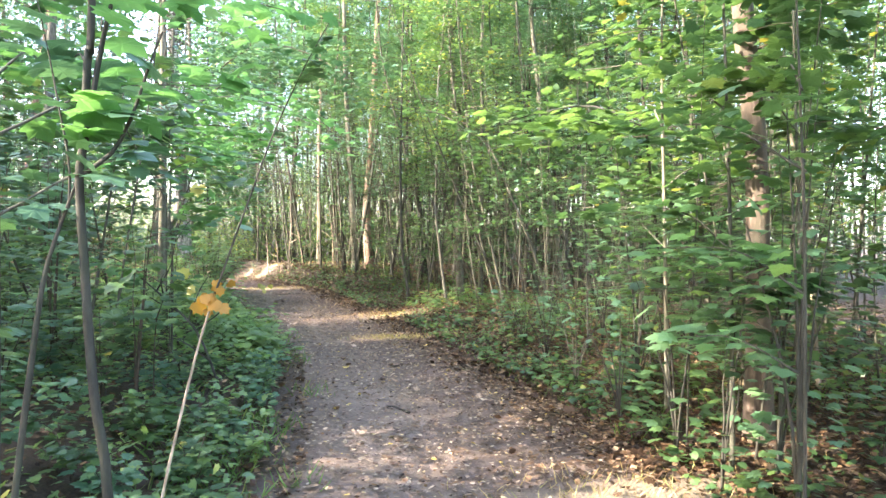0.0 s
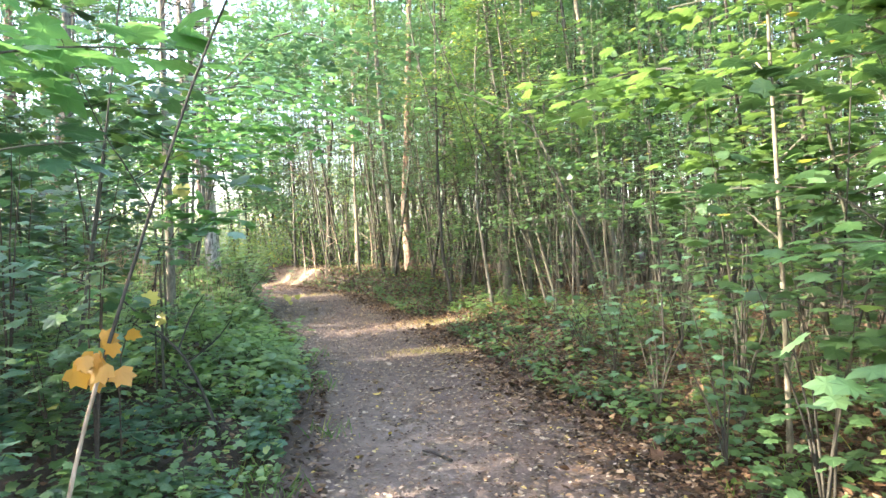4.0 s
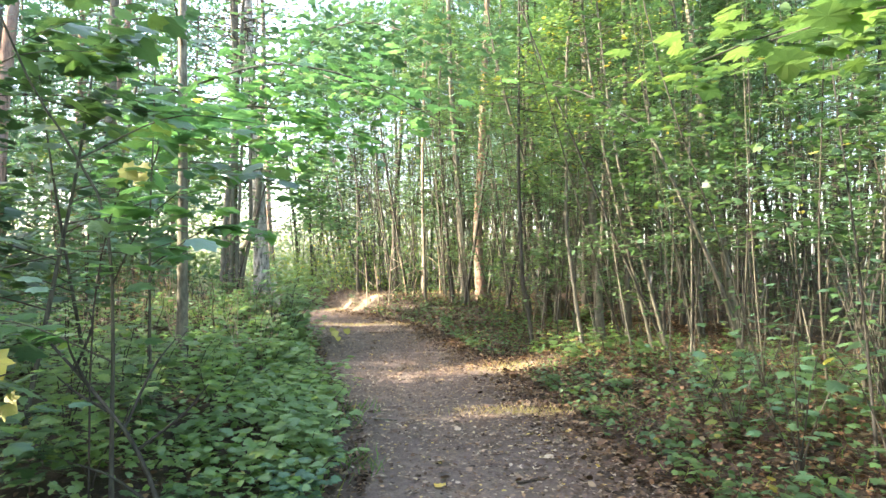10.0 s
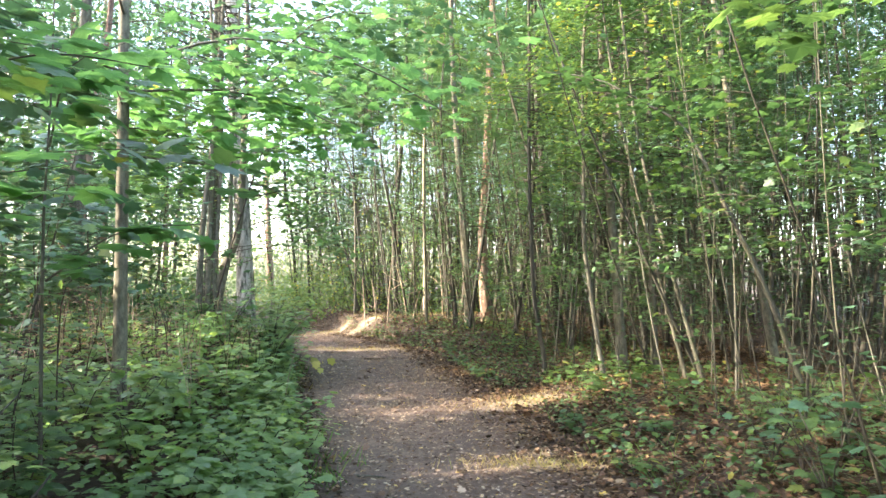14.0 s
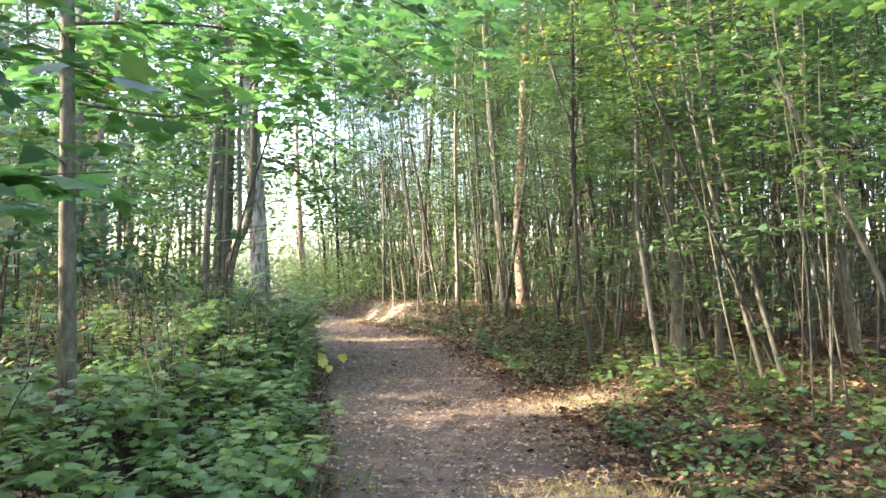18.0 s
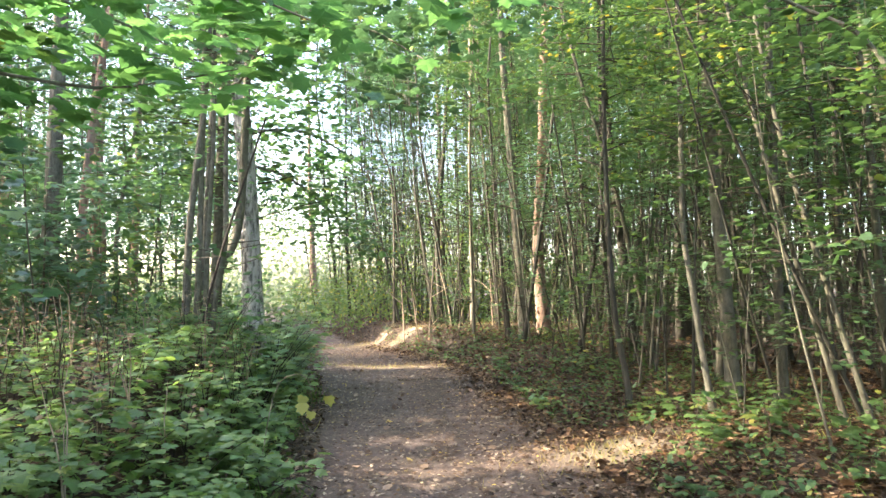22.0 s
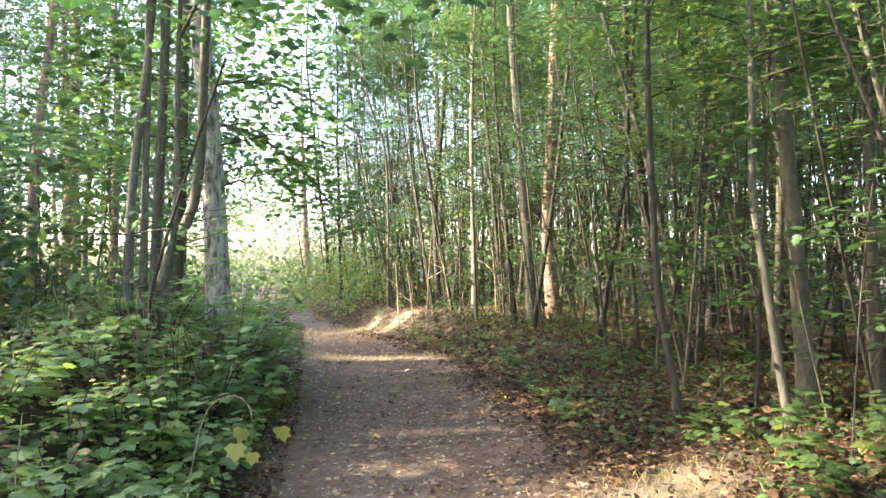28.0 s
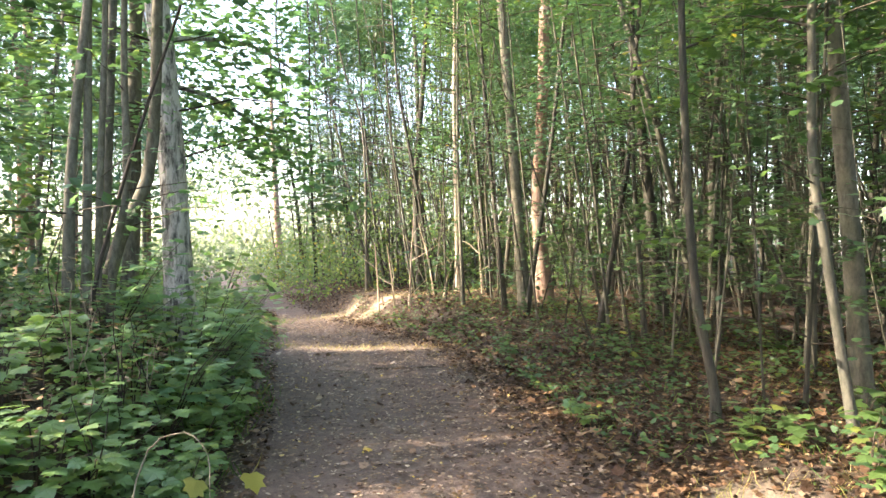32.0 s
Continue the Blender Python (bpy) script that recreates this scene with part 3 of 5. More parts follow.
def tree(name, label, category, pts, r, height, crown, mat, leaf, seed, group="", sides=8, limbs=(), taper=0.75, flare=0.35, rough=0.03, dense=()):
    """A tree: pts along its stem from the ground, r at breast height; crown rows are
    (count, from z, to z, length, leaves, leaf length, shape)."""
    rng = np.random.default_rng(seed)
    x, y = pts[0][0], pts[0][1]
    z = ground_z(x, y)
    pts = [(x, y, z - 0.08)] + [p for p in pts if p[2] > z + 0.15]
    line = stem_line(pts, height, rng)
    u = (line[:, 2] - z) / (height - z)
    radii = r * (1 - taper * np.clip(u, 0, 1)) * (1 + flare * np.exp(-np.clip(line[:, 2] - z, 0, 9) / (2.2 * r + 0.05)))
    root = empty(name, x, y, z, label, category, group)
    o = np.array([x, y, z])
    v, q = tube_arrays(line, radii, sides, rough, rng)
    part("trunk", raw_mesh("trunk", v - o, q, True), mat, root)
    for lp, lr, n, size, shape, lmat in limbs:
        ll = curve_through(lp, 10)
        v, q = tube_arrays(ll, np.linspace(lr, lr * 0.35, 10), 6, 0.03, rng)
        limb = part("limb", raw_mesh("limb", v - o, q, True), mat, root)
        if n:
            spray(rng, ll, n, size, shape, lmat, limb, o)
    got = [s for row in crown if (s := sprays(rng, line, radii, row[0], row[1], row[2], row[3], row[4], row[5])) is not None]
    for row, s in zip(crown, got):
        part("crown", leaf_mesh("crown", s[0], s[1], s[2], s[3], row[6], o), leaf, root)
    for bp, n, size, shape_w, shape_d, lmat in dense:
        part("bough", bough(rng, bp, n, size, "maple", shape_w, shape_d, o), lmat, root, "dense tiers of maple leaves", True)
    tw = [t for s in got for t in s[4]]
    if tw:
        v, q = joined(tw)
        part("branchwork", raw_mesh("branchwork", v - o, q, True), BARK_TWIG, root, "thin dark side twigs", True)
    return root


TAKEN = []


def stands(x, y, gap):
    """Whether a new stem may stand there; if so the place is taken."""
    if any((x - a) ** 2 + (y - b) ** 2 < gap * gap for a, b in TAKEN):
        return False
    TAKEN.append((x, y))
    return True


# Stems on the slope to the right of the path that can be told apart: points on the stem, radius, bark, label.
RIGHT_STEMS = [
    ([(1.66, 16.75, 0.2), (1.58, 16.75, 1.5), (1.47, 16.75, 3.1), (1.38, 16.75, 5.0)], 0.082, BARK_GREY, "smooth grey-green trunk standing in leaf litter by the sunlit patch"),
    ([(2.06, 16.27, 0.2), (2.03, 16.27, 1.5), (2.0, 16.27, 4.2)], 0.055, BARK_YOUNG, "slim pale maple trunk with sunlit bark"),
    ([(2.23, 14.92, 0.05), (1.86, 15.01, 1.7), (1.5, 15.1, 3.3)], 0.026, BARK_YOUNG, "thin leaning young maple stem"),
    ([(2.4, 14.8, 0.07), (1.98, 14.93, 1.87), (1.66, 15.0, 3.3)], 0.028, BARK_YOUNG, "thin leaning young maple stem"),
    ([(4.19, 17.67, 0.3), (3.85, 17.79, 2.78), (3.63, 17.87, 4.16)], 0.075, BARK_GREY, "leaning maple trunk with a light streak of bark"),
    ([(1.3, 16.0, 0.25), (1.2, 16.0, 0.75), (1.1, 16.0, 1.5), (1.02, 16.0, 2.14), (1.02, 16.0, 3.29)], 0.037, BARK_GREY, "bent slender grey stem on the slope"),
    ([(0.46, 16.49, 0.39), (0.31, 16.52, 1.32), (0.24, 16.53, 3.14)], 0.038, BARK_DARK, "thin dark young maple trunk"),
    ([(-1.17, 23.4, 0.31), (-1.4, 23.39, 3.54), (-1.59, 23.38, 6.16)], 0.11, BARK_GREY, "tall grey trunk at the bend of the path"),
    ([(-1.55, 23.9, 0.31), (-1.85, 23.9, 3.5), (-2.0, 23.9, 6.0)], 0.05, BARK_DARK, "slim dark trunk beside a thicker one"),
    # The bleached bark paints the sun on this trunk.
    ([(-2.77, 26.9, 0.39), (-2.86, 26.89, 4.81)], 0.067, BARK_DEAD, "pale sunlit young trunk on the mound"),
    ([(-5.11, 27.55, 0.62), (-5.17, 27.53, 4.32), (-5.57, 27.42, 5.74)], 0.04, BARK_YOUNG, "thin dark sapling stem on the mound"),
    ([(-0.8, 24.8, 0.53), (-0.95, 24.8, 2.37), (-0.85, 24.8, 4.31)], 0.15, BARK_PINE, "reddish brown pine trunk among thin maples"),
    ([(2.21, 24.31, 0.9), (2.19, 24.31, 3.77), (2.02, 24.34, 6.24)], 0.16, BARK_DARK, "dark thick trunk deep in the thicket"),
    ([(1.0, 22.0, 0.4), (0.7, 22.0, 3.0), (0.45, 22.0, 6.0)], 0.09, BARK_DARK, "dark leaning maple trunk"),
    ([(2.96, 5.75, 0.3), (2.91, 5.78, 2.03), (2.8, 5.83, 3.17)], 0.09, BARK_BROWN, "brown rough trunk behind leafy bushes"),
    # Bleached bark again stands for sunlight on the stem.
    ([(3.95, 6.65, 0.4), (3.83, 6.71, 1.69), (3.71, 6.78, 2.46), (3.55, 6.87, 2.94)], 0.019, BARK_DEAD, "thin white sunlit stem in the bushes"),
]


def right_stems():
    for n, (pts, r, mat, label) in enumerate(RIGHT_STEMS):
        TAKEN.append((pts[0][0], pts[0][1]))
        tall = 7 + 60 * min(r, 0.12)
        far = pts[0][1] > 20
        crown = [(40 if far else 34, 2.9, tall, 1.2 + 4 * r, 66, 0.085, "far" if far else "oval"), (7, 0.9, 3.2, 0.8, 18, 0.07, "lobed")]
        tree("pine_tree" if mat is BARK_PINE else "maple_tree", label, "tree", pts, r, tall, crown, mat, LEAF_GREEN if n % 3 else LEAF_LIGHT, 100 + n, "trees right of the path", 10)


right_stems()


def thicket():
    """The dense young wood beyond the path."""
    rng = np.random.default_rng(21)
    made = 0
    labels = ["thin dark young maple trunk in the thicket", "slender grey maple trunk in the thicket", "slim leaning maple trunk with mossy bark"]
    for _ in range(4000):
        y = rng.uniform(16.5, 46)
        xr = float(edges(y)[1])
        x = xr + rng.uniform(1.5, 22) if y > 21 else xr + rng.uniform(2.4, 15)
        if x > 4 + 0.42 * y or not stands(x, y, 0.5 + 0.012 * y):
            continue
        r = float(rng.choice([0.025, 0.03, 0.04, 0.05, 0.065, 0.085], p=[0.2, 0.24, 0.22, 0.18, 0.1, 0.06]))
        tall = 6.5 + 55 * r + rng.uniform(0, 2) + 0.2 * max(0, y - 19)
        lean = rng.normal(-0.03, 0.095, 2)
        pts = [(x, y, 0), (x + lean[0] * 3 + rng.normal(0, 0.12), y + lean[1] * 3, 3.0), (x + lean[0] * 5, y + lean[1] * 5, 5.0)]
        crown = [(42, 2.8, tall, 1.45, 105, 0.085, "far"), (8, 0.6, 2.8, 0.8, 18, 0.09, "far")]
        if x > xr + 5.5:
            crown = [(36, 3.4, tall, 1.45, 90, 0.085, "far"), (10, 1.0, 3.6, 0.8, 16, 0.09, "far")]
        k = made % 3
        tree("maple_tree", labels[k], "tree", pts, r, tall, crown, (BARK_DARK, BARK_YOUNG, BARK_DARK)[k], (LEAF_DEEP, LEAF_GREEN, LEAF_DEEP)[k], 1000 + made, "thicket of young maples", 6)
        made += 1
        if made >= 230:
            break
    # Bare poles crowded under the taller stems.
    for n in range(400):
        y = rng.uniform(14.5, 34)
        x = float(edges(y)[1]) + 1.6 + 11 * rng.random()
        if not stands(x, y, 0.34) or made >= 400:
            continue
        lean = rng.normal(-0.04, 0.17, 2)
        pts = [(x, y, 0), (x + lean[0] * 2, y + lean[1] * 2 + rng.normal(0, 0.05), 2.0), (x + lean[0] * 4.2, y + lean[1] * 4.2, 4.2)]
        tree("maple_pole", "thin bare maple pole in the thicket", "sapling", pts, rng.uniform(0.01, 0.024), rng.uniform(4.5, 7), [(8, 1.4, 6.0, 0.7, 20, 0.075, "far"), (5, 0.7, 2.1, 0.75, 22, 0.07, "lobed")], (BARK_DARK, BARK_DARK, BARK_YOUNG)[n % 3], LEAF_GREEN, 9000 + n, "poles in the thicket", 5)
        made += 1
    # Thin dark poles along the foot of the slope.
    for n in range(110):
        y = rng.uniform(8.5, 18.5)
        x = float(edges(y)[1]) + 1.3 + 4.5 * rng.random()
        if shades_gap(x, y, 0.02) or not stands(x, y, 0.3):
            continue
        lean = rng.normal(-0.05, 0.12, 2)
        pts = [(x, y, 0), (x + lean[0] * 1.5 + rng.normal(0, 0.04), y + lean[1] * 1.5, 1.5), (x + lean[0] * 3, y + lean[1] * 3, 3.0)]
        tall = rng.uniform(3.5, 5.5)
        tree("maple_pole", "thin dark maple pole at the foot of the slope", "sapling", pts, rng.uniform(0.007, 0.016), tall, [(9, 1.6, tall, 0.7, 20, 0.075, "lobed")], (BARK_DARK, BARK_DARK, BARK_YOUNG)[n % 3], LEAF_GREEN, 9500 + n, "poles at the foot of the slope", 5)
    for n in range(46):
        y = rng.uniform(3.4, 16)
        x = float(edges(y)[1]) + 1.9 + 6 * rng.random() ** 1.4
        if not stands(x, y, 0.6):
            continue
        r = rng.uniform(0.012, 0.035)
        lean = rng.normal(-0.08, 0.1, 2)
        pts = [(x, y, 0), (x + lean[0] * 2, y + lean[1] * 2, 2.0), (x + lean[0] * 3.4, y + lean[1] * 3.4, 3.4)]
        crown = [(32, 1.0, 6.0, 1.05, 44, 0.078, "lobed")]
        tree("maple_sapling", "thin young maple beside the path, leafy from low down", "sapling", pts, r, 5.5, crown, BARK_YOUNG, (LEAF_GREEN, LEAF_LIGHT)[n % 2], 2000 + n, "saplings right of the path", 6)


thicket()

# Stems left of the path; grey bark on the cluster also paints in the haze.
LEFT_STEMS = [
    ("maple_tree", [(-4.96, 16.34, 0.8), (-4.93, 16.36, 2.31), (-4.8, 16.44, 3.96)], 0.054, BARK_GREY, 9, "dark slim trunk, one of a pair on the bank"),
    ("maple_tree", [(-4.86, 16.45, 0.8), (-4.83, 16.45, 3.41)], 0.045, BARK_GREY, 9, "dark slim trunk, one of a pair on the bank"),
    ("maple_tree", [(-5.11, 16.93, 0.82), (-4.9, 17.06, 1.68), (-4.68, 17.2, 2.4), (-4.62, 17.24, 4.23)], 0.07, BARK_GREY, 10, "curved grey-brown trunk leaning towards an old birch"),
    ("maple_tree", [(-5.8, 18.6, 0.8), (-5.76, 18.63, 1.87), (-5.71, 18.65, 4.8)], 0.1, BARK_GREY, 12, "grey trunk behind an old birch"),
    ("maple_tree", [(-4.78, 16.5, 0.85), (-4.74, 16.47, 1.99), (-4.69, 16.49, 3.73)], 0.035, BARK_GREY, 8, "thin grey-brown stem of a cluster on the bank"),
    ("maple_tree", [(-4.74, 16.6, 0.85), (-4.66, 16.55, 1.4), (-4.55, 16.57, 2.07), (-4.56, 16.56, 3.36)], 0.04, BARK_GREY, 8, "slightly bowed dark stem of a cluster on the bank"),
    ("maple_tree", [(-5.35, 17.4, 0.8), (-5.28, 17.45, 3.08), (-5.25, 17.47, 4.36)], 0.061, BARK_GREY, 10, "dark straight trunk behind a curved one"),
    ("birch_tree", [(-4.91, 18.21, 0.7), (-5.01, 18.15, 2.86), (-5.14, 18.08, 4.56)], 0.165, BARK_BIRCH, 15, "thick old birch with deeply cracked black and white bark"),
    ("pine_tree", [(-19.55, 34.1, 0.3), (-19.4, 34.1, 8.0)], 0.3, BARK_PINE, 17, "tall pine with reddish upper bark"),
    ("pine_tree", [(-19.3, 36.5, 0.3), (-19.2, 36.5, 8.0)], 0.2, BARK_PINE, 17, "tall slim pine with reddish bark"),
    ("maple_tree", [(-7.85, 17.45, 0.6), (-7.8, 17.45, 3.94)], 0.14, BARK_GREY, 13, "grey upright trunk on the bank"),
    ("pine_tree", [(-19.6, 59.7, 0), (-20.1, 59.6, 11.0)], 0.28, BARK_PINE, 17, "lone pine in the hazy light at the path's end"),
    ("maple_tree", [(-3.0, 10.88, 0.25), (-2.98, 10.83, 1.56), (-2.99, 10.81, 3.0), (-3.0, 10.8, 4.0)], 0.056, BARK_GREY, 9, "smooth slim grey-green trunk on the bank"),
]


# Limbs that reach out over the path, by stem: points, radius, leaves, leaf length, shape, leaf.
REACHING = {
    "slightly bowed": [
        ([(-4.55, 16.56, 3.9), (-3.4, 15.7, 4.65), (-2.3, 15.0, 4.2), (-1.5, 14.6, 3.65)], 0.02, 40, 0.15, "maple", LEAF_BACKLIT),
        ([(-4.55, 16.56, 4.3), (-2.9, 15.7, 5.4), (-1.6, 15.3, 5.2), (-0.6, 15.0, 4.5)], 0.02, 40, 0.15, "maple", LEAF_GREEN),
    ],
    "smooth slim": [
        ([(-2.97, 10.82, 3.0), (-2.4, 11.2, 3.1), (-1.9, 11.5, 3.05), (-1.3, 11.6, 2.8)], 0.013, 80, 0.16, "maple", LEAF_BACKLIT),
        ([(-2.93, 10.85, 2.5), (-2.55, 11.3, 2.5), (-2.3, 11.7, 2.65), (-2.0, 12.2, 2.88)], 0.01, 50, 0.15, "maple", LEAF_BACKLIT),
        ([(-2.98, 10.82, 3.2), (-2.2, 11.1, 3.5), (-1.3, 11.3, 3.35), (-0.4, 11.6, 2.9)], 0.013, 90, 0.16, "maple", LEAF_BACKLIT),
        ([(-2.98, 10.82, 2.9), (-3.0, 11.5, 3.1), (-2.8, 12.2, 3.1), (-2.5, 12.8, 2.9)], 0.012, 80, 0.16, "maple", LEAF_BACKLIT),
        ([(-2.98, 10.82, 2.6), (-3.4, 11.2, 2.8), (-3.8, 11.8, 2.75)], 0.01, 60, 0.15, "maple", LEAF_BACKLIT),
    ],
    "curved grey": [
        ([(-4.6, 17.24, 4.4), (-3.7, 18.2, 5.3), (-2.5, 18.9, 4.7), (-1.25, 19.4, 3.5)], 0.035, 150, 0.17, "maple", LEAF_BLUE),
        ([(-4.6, 17.24, 4.4), (-3.8, 17.8, 5.3), (-2.6, 18.4, 5.6), (-1.4, 18.8, 4.9)], 0.035, 150, 0.17, "maple", LEAF_BLUE),
    ],
    "thick old": [
        ([(-5.05, 18.15, 3.4), (-4.7, 19.0, 3.3), (-4.4, 19.9, 2.9), (-4.1, 20.6, 2.35)], 0.03, 230, 0.13, "maple", LEAF_BLUE),
        ([(-5.05, 18.15, 3.9), (-4.5, 19.2, 4.1), (-4.0, 20.4, 3.8), (-3.7, 21.2, 3.5)], 0.03, 230, 0.13, "maple", LEAF_BLUE),
    ],
}


DENSE = boughs()


def left_stems():
    for n, (kind, pts, r, mat, tall, label) in enumerate(LEFT_STEMS):
        TAKEN.append((pts[0][0], pts[0][1]))
        if kind == "pine_tree":
            crown = [(30, tall * 0.6, tall, 2.2, 40, 0.22, "far")]
        elif kind == "birch_tree":
            crown = [(40, 4.2, 14, 3.0, 70, 0.11, "oval"), (26, 2.5, 5.6, 2.0, 75, 0.095, "oval")]
        else:
            crown = [(44, 4.3 if n < 8 else 3.0, tall, 1.4, 60, 0.1, "oval"), (2 if n < 8 else 5, 1.6, 3.2, 0.9, 14, 0.09, "lobed")]
        key = " ".join(label.split()[:2])
        limbs = REACHING.get(key, [])
        tree(kind, label, "tree", pts, r, tall, crown, mat, LEAF_DEEP if kind == "pine_tree" else LEAF_BLUE if n < 8 else LEAF_GREEN, 300 + n, "trees left of the path", 14 if r > 0.15 else 10, limbs, dense=DENSE.get(key, []))
    root = empty("broken_stem", -4.58, 16.21, ground_z(-4.58, 16.21), "thin dead stem leaning against the trunks", "branch")
    o = np.array(root.location)
    ln = curve_through([(-4.62, 16.15, 0.7), (-4.58, 16.21, 1.34), (-4.3, 16.4, 2.6), (-4.01, 16.55, 3.67)], 12)
    v, q = tube_arrays(ln, np.linspace(0.02, 0.012, 12), 6)
    part("stem", raw_mesh("stem", v - o, q, True), BARK_TWIG, root)


left_stems()


def left_wood():
    """Open wood to the left, and unseen trees added behind and beside the camera to shade the path."""
    rng = np.random.default_rng(33)
    made = 0
    for _ in range(3000):
        x, y = rng.uniform(-34, -6.5), rng.uniform(-14, 60)
        if x > float(edges(y)[0]) - 3.2 or (y > 24 and x > -9 - 0.25 * (y - 24)):
            continue
        if shades_gap(x, y, 0.15) or not stands(x, y, 1.55 if y < 11 else 2.0 if y < 17 else 2.5):
            continue
        pine = rng.random() < 0.45 and y > 12
        r = rng.uniform(0.1, 0.2) if pine else rng.uniform(0.05, 0.13)
        # Broadleaf trees further left are made taller to shade the thicket.
        tall = rng.uniform(15, 20) if pine else rng.uniform(10, 14) + (5.5 if x < -9 and y > 4 else 0)
        pts = [(x, y, 0), (x + rng.normal(0, 0.1), y, 3.0), (x + rng.normal(0, 0.2), y, 6.0)]
        low = 7.5 if pine else 3.6
        crown = [(56 if pine else 50, low, tall, 2.8, 62, 0.2 if y < 12 else 0.14, "far")]
        tree("pine_tree" if pine else "broadleaf_tree", "tall pine trunk in the open wood" if pine else "leafy broadleaf tree in the open wood", "tree", pts, r, tall, crown,
             BARK_PINE if pine else BARK_YOUNG, LEAF_DEEP if pine or made % 3 == 0 else LEAF_GREEN, 4000 + made, "open wood left of the path", 7)
        made += 1
        if made >= 175:
            break
    # Unseen shade trees added behind the camera.
    for n in range(12):
        x, y = rng.uniform(-6, 9), rng.uniform(-14, -2)
        if -1.5 < x < 2.5 or not stands(x, y, 1.5):
            continue
        tree("maple_tree", "unseen leafy broadleaf tree added behind the camera", "tree", [(x, y, 0), (x, y, 4.0)], 0.07, 9, [(22, 2, 9, 1.9, 45, 0.18, "far")], BARK_YOUNG, LEAF_GREEN, 5000 + n, "trees behind", 6)


left_wood()


def far_woods():
    rng = np.random.default_rng(44)

    def leaves(n, x, y, z, size, leaf, label):
        me = leaf_mesh("far_foliage", np.stack([x, y, z], 1), rng.normal(size=(n, 3)), rng.normal(0, 0.6, (n, 3)) + [0, 0, 1], size * rng.uniform(0.5, 1.2, n), "far")
        tagged(part("far_foliage", me, leaf), label, "foliage", kind="stuff")

    n, m = 64000, 520
    cy = rng.uniform(38, 66, m)
    cx, cz = rng.uniform(-0.12, 0.8, m) * cy, rng.random(m) ** 0.8 * 18
    cz = np.where((cx > -4) & (cz < 9) & (rng.random(m) < 0.3), cz + 9, cz)
    k = rng.integers(0, m, n)
    leaves(n, cx[k] + rng.normal(0, 1.2, n), cy[k] + rng.normal(0, 1.2, n), np.abs(cz[k] + rng.normal(0, 0.5, n)), 0.34, LEAF_GREEN, "hazy light green foliage of the far wood")
    # A trunkless leaf canopy added over the thicket to hold back skylight.
    n, m = 60000, 300
    cy = rng.uniform(13, 46, m)
    cx, cz = np.interp(cy, EDGE_Y, RIGHT_X) + 2.5 + rng.random(m) * 20, rng.uniform(9.5, 15, m)
    k = rng.integers(0, m, n)
    leaves(n, cx[k] + rng.normal(0, 1.0, n), cy[k] + rng.normal(0, 1.0, n), cz[k] + rng.normal(0, 0.5, n), 0.24, LEAF_DEEP, "trunkless leaf canopy added above the thicket to block skylight")
    # An added wall of leaves that keeps side light out of the thicket.
    n, m = 60000, 330
    cy = rng.uniform(-6, 30, m)
    cx, cz = 8.5 + 0.5 * np.maximum(cy, 0) + rng.random(m) * 13, rng.random(m) * 11
    k = rng.integers(0, m, n)
    leaves(n, cx[k] + rng.normal(0, 0.9, n), cy[k] + rng.normal(0, 0.9, n), np.abs(cz[k] + rng.normal(0, 0.4, n)), 0.2, LEAF_GREEN, "leaf wall added beside the thicket to block light from the right")
    # Bushes in clumps along the open wood to the left and beyond the bend.
    n, m = 60000, 170
    cy = rng.uniform(14, 60, m)
    cx = np.interp(cy, EDGE_Y, LEFT_X) - 2.2 - rng.random(m) ** 1.2 * 24
    ch = rng.uniform(0.3, 1.5, m)
    k = rng.integers(0, m, n)
    x, y = cx[k] + rng.normal(0, 0.8, n), cy[k] + rng.normal(0, 0.8, n)
    leaves(n, x, y, ground_height(x, y) + ch[k] * rng.random(n), 0.12, LEAF_GREEN, "low green undergrowth of the open wood")
    n, m = 34000, 150
    cy = rng.uniform(29, 46, m)
    cx = np.interp(cy, EDGE_Y, RIGHT_X) + 0.3 + rng.random(m) ** 1.5 * 9
    ch = rng.uniform(0.8, 6.5, m)
    k = rng.integers(0, m, n)
    x, y = cx[k] + rng.normal(0, 0.6, n), cy[k] + rng.normal(0, 0.6, n)
    leaves(n, x, y, ground_height(x, y) + ch[k] * rng.random(n), 0.11, LEAF_LIGHT, "light green bushes beyond the bend")
    # Distant growth in the haze-coloured leaf.
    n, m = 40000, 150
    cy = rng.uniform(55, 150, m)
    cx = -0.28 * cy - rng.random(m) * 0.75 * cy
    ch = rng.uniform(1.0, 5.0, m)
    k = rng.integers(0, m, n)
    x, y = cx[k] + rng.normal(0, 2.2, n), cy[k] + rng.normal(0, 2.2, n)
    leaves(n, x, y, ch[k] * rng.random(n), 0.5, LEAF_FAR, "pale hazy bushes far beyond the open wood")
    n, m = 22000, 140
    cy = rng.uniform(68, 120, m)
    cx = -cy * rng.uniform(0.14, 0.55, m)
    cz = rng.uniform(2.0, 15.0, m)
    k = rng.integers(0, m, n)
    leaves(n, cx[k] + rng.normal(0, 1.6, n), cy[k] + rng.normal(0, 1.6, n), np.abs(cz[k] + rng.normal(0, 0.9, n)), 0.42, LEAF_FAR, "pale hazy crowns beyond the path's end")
    n, m = 95000, 300
    cy = rng.uniform(22, 62, m)
    cx = -0.65 - (cy - 10.4) * rng.uniform(0.5, 1.35, m)
    cz = rng.uniform(3.5, 14.0, m)
    k = rng.integers(0, m, n)
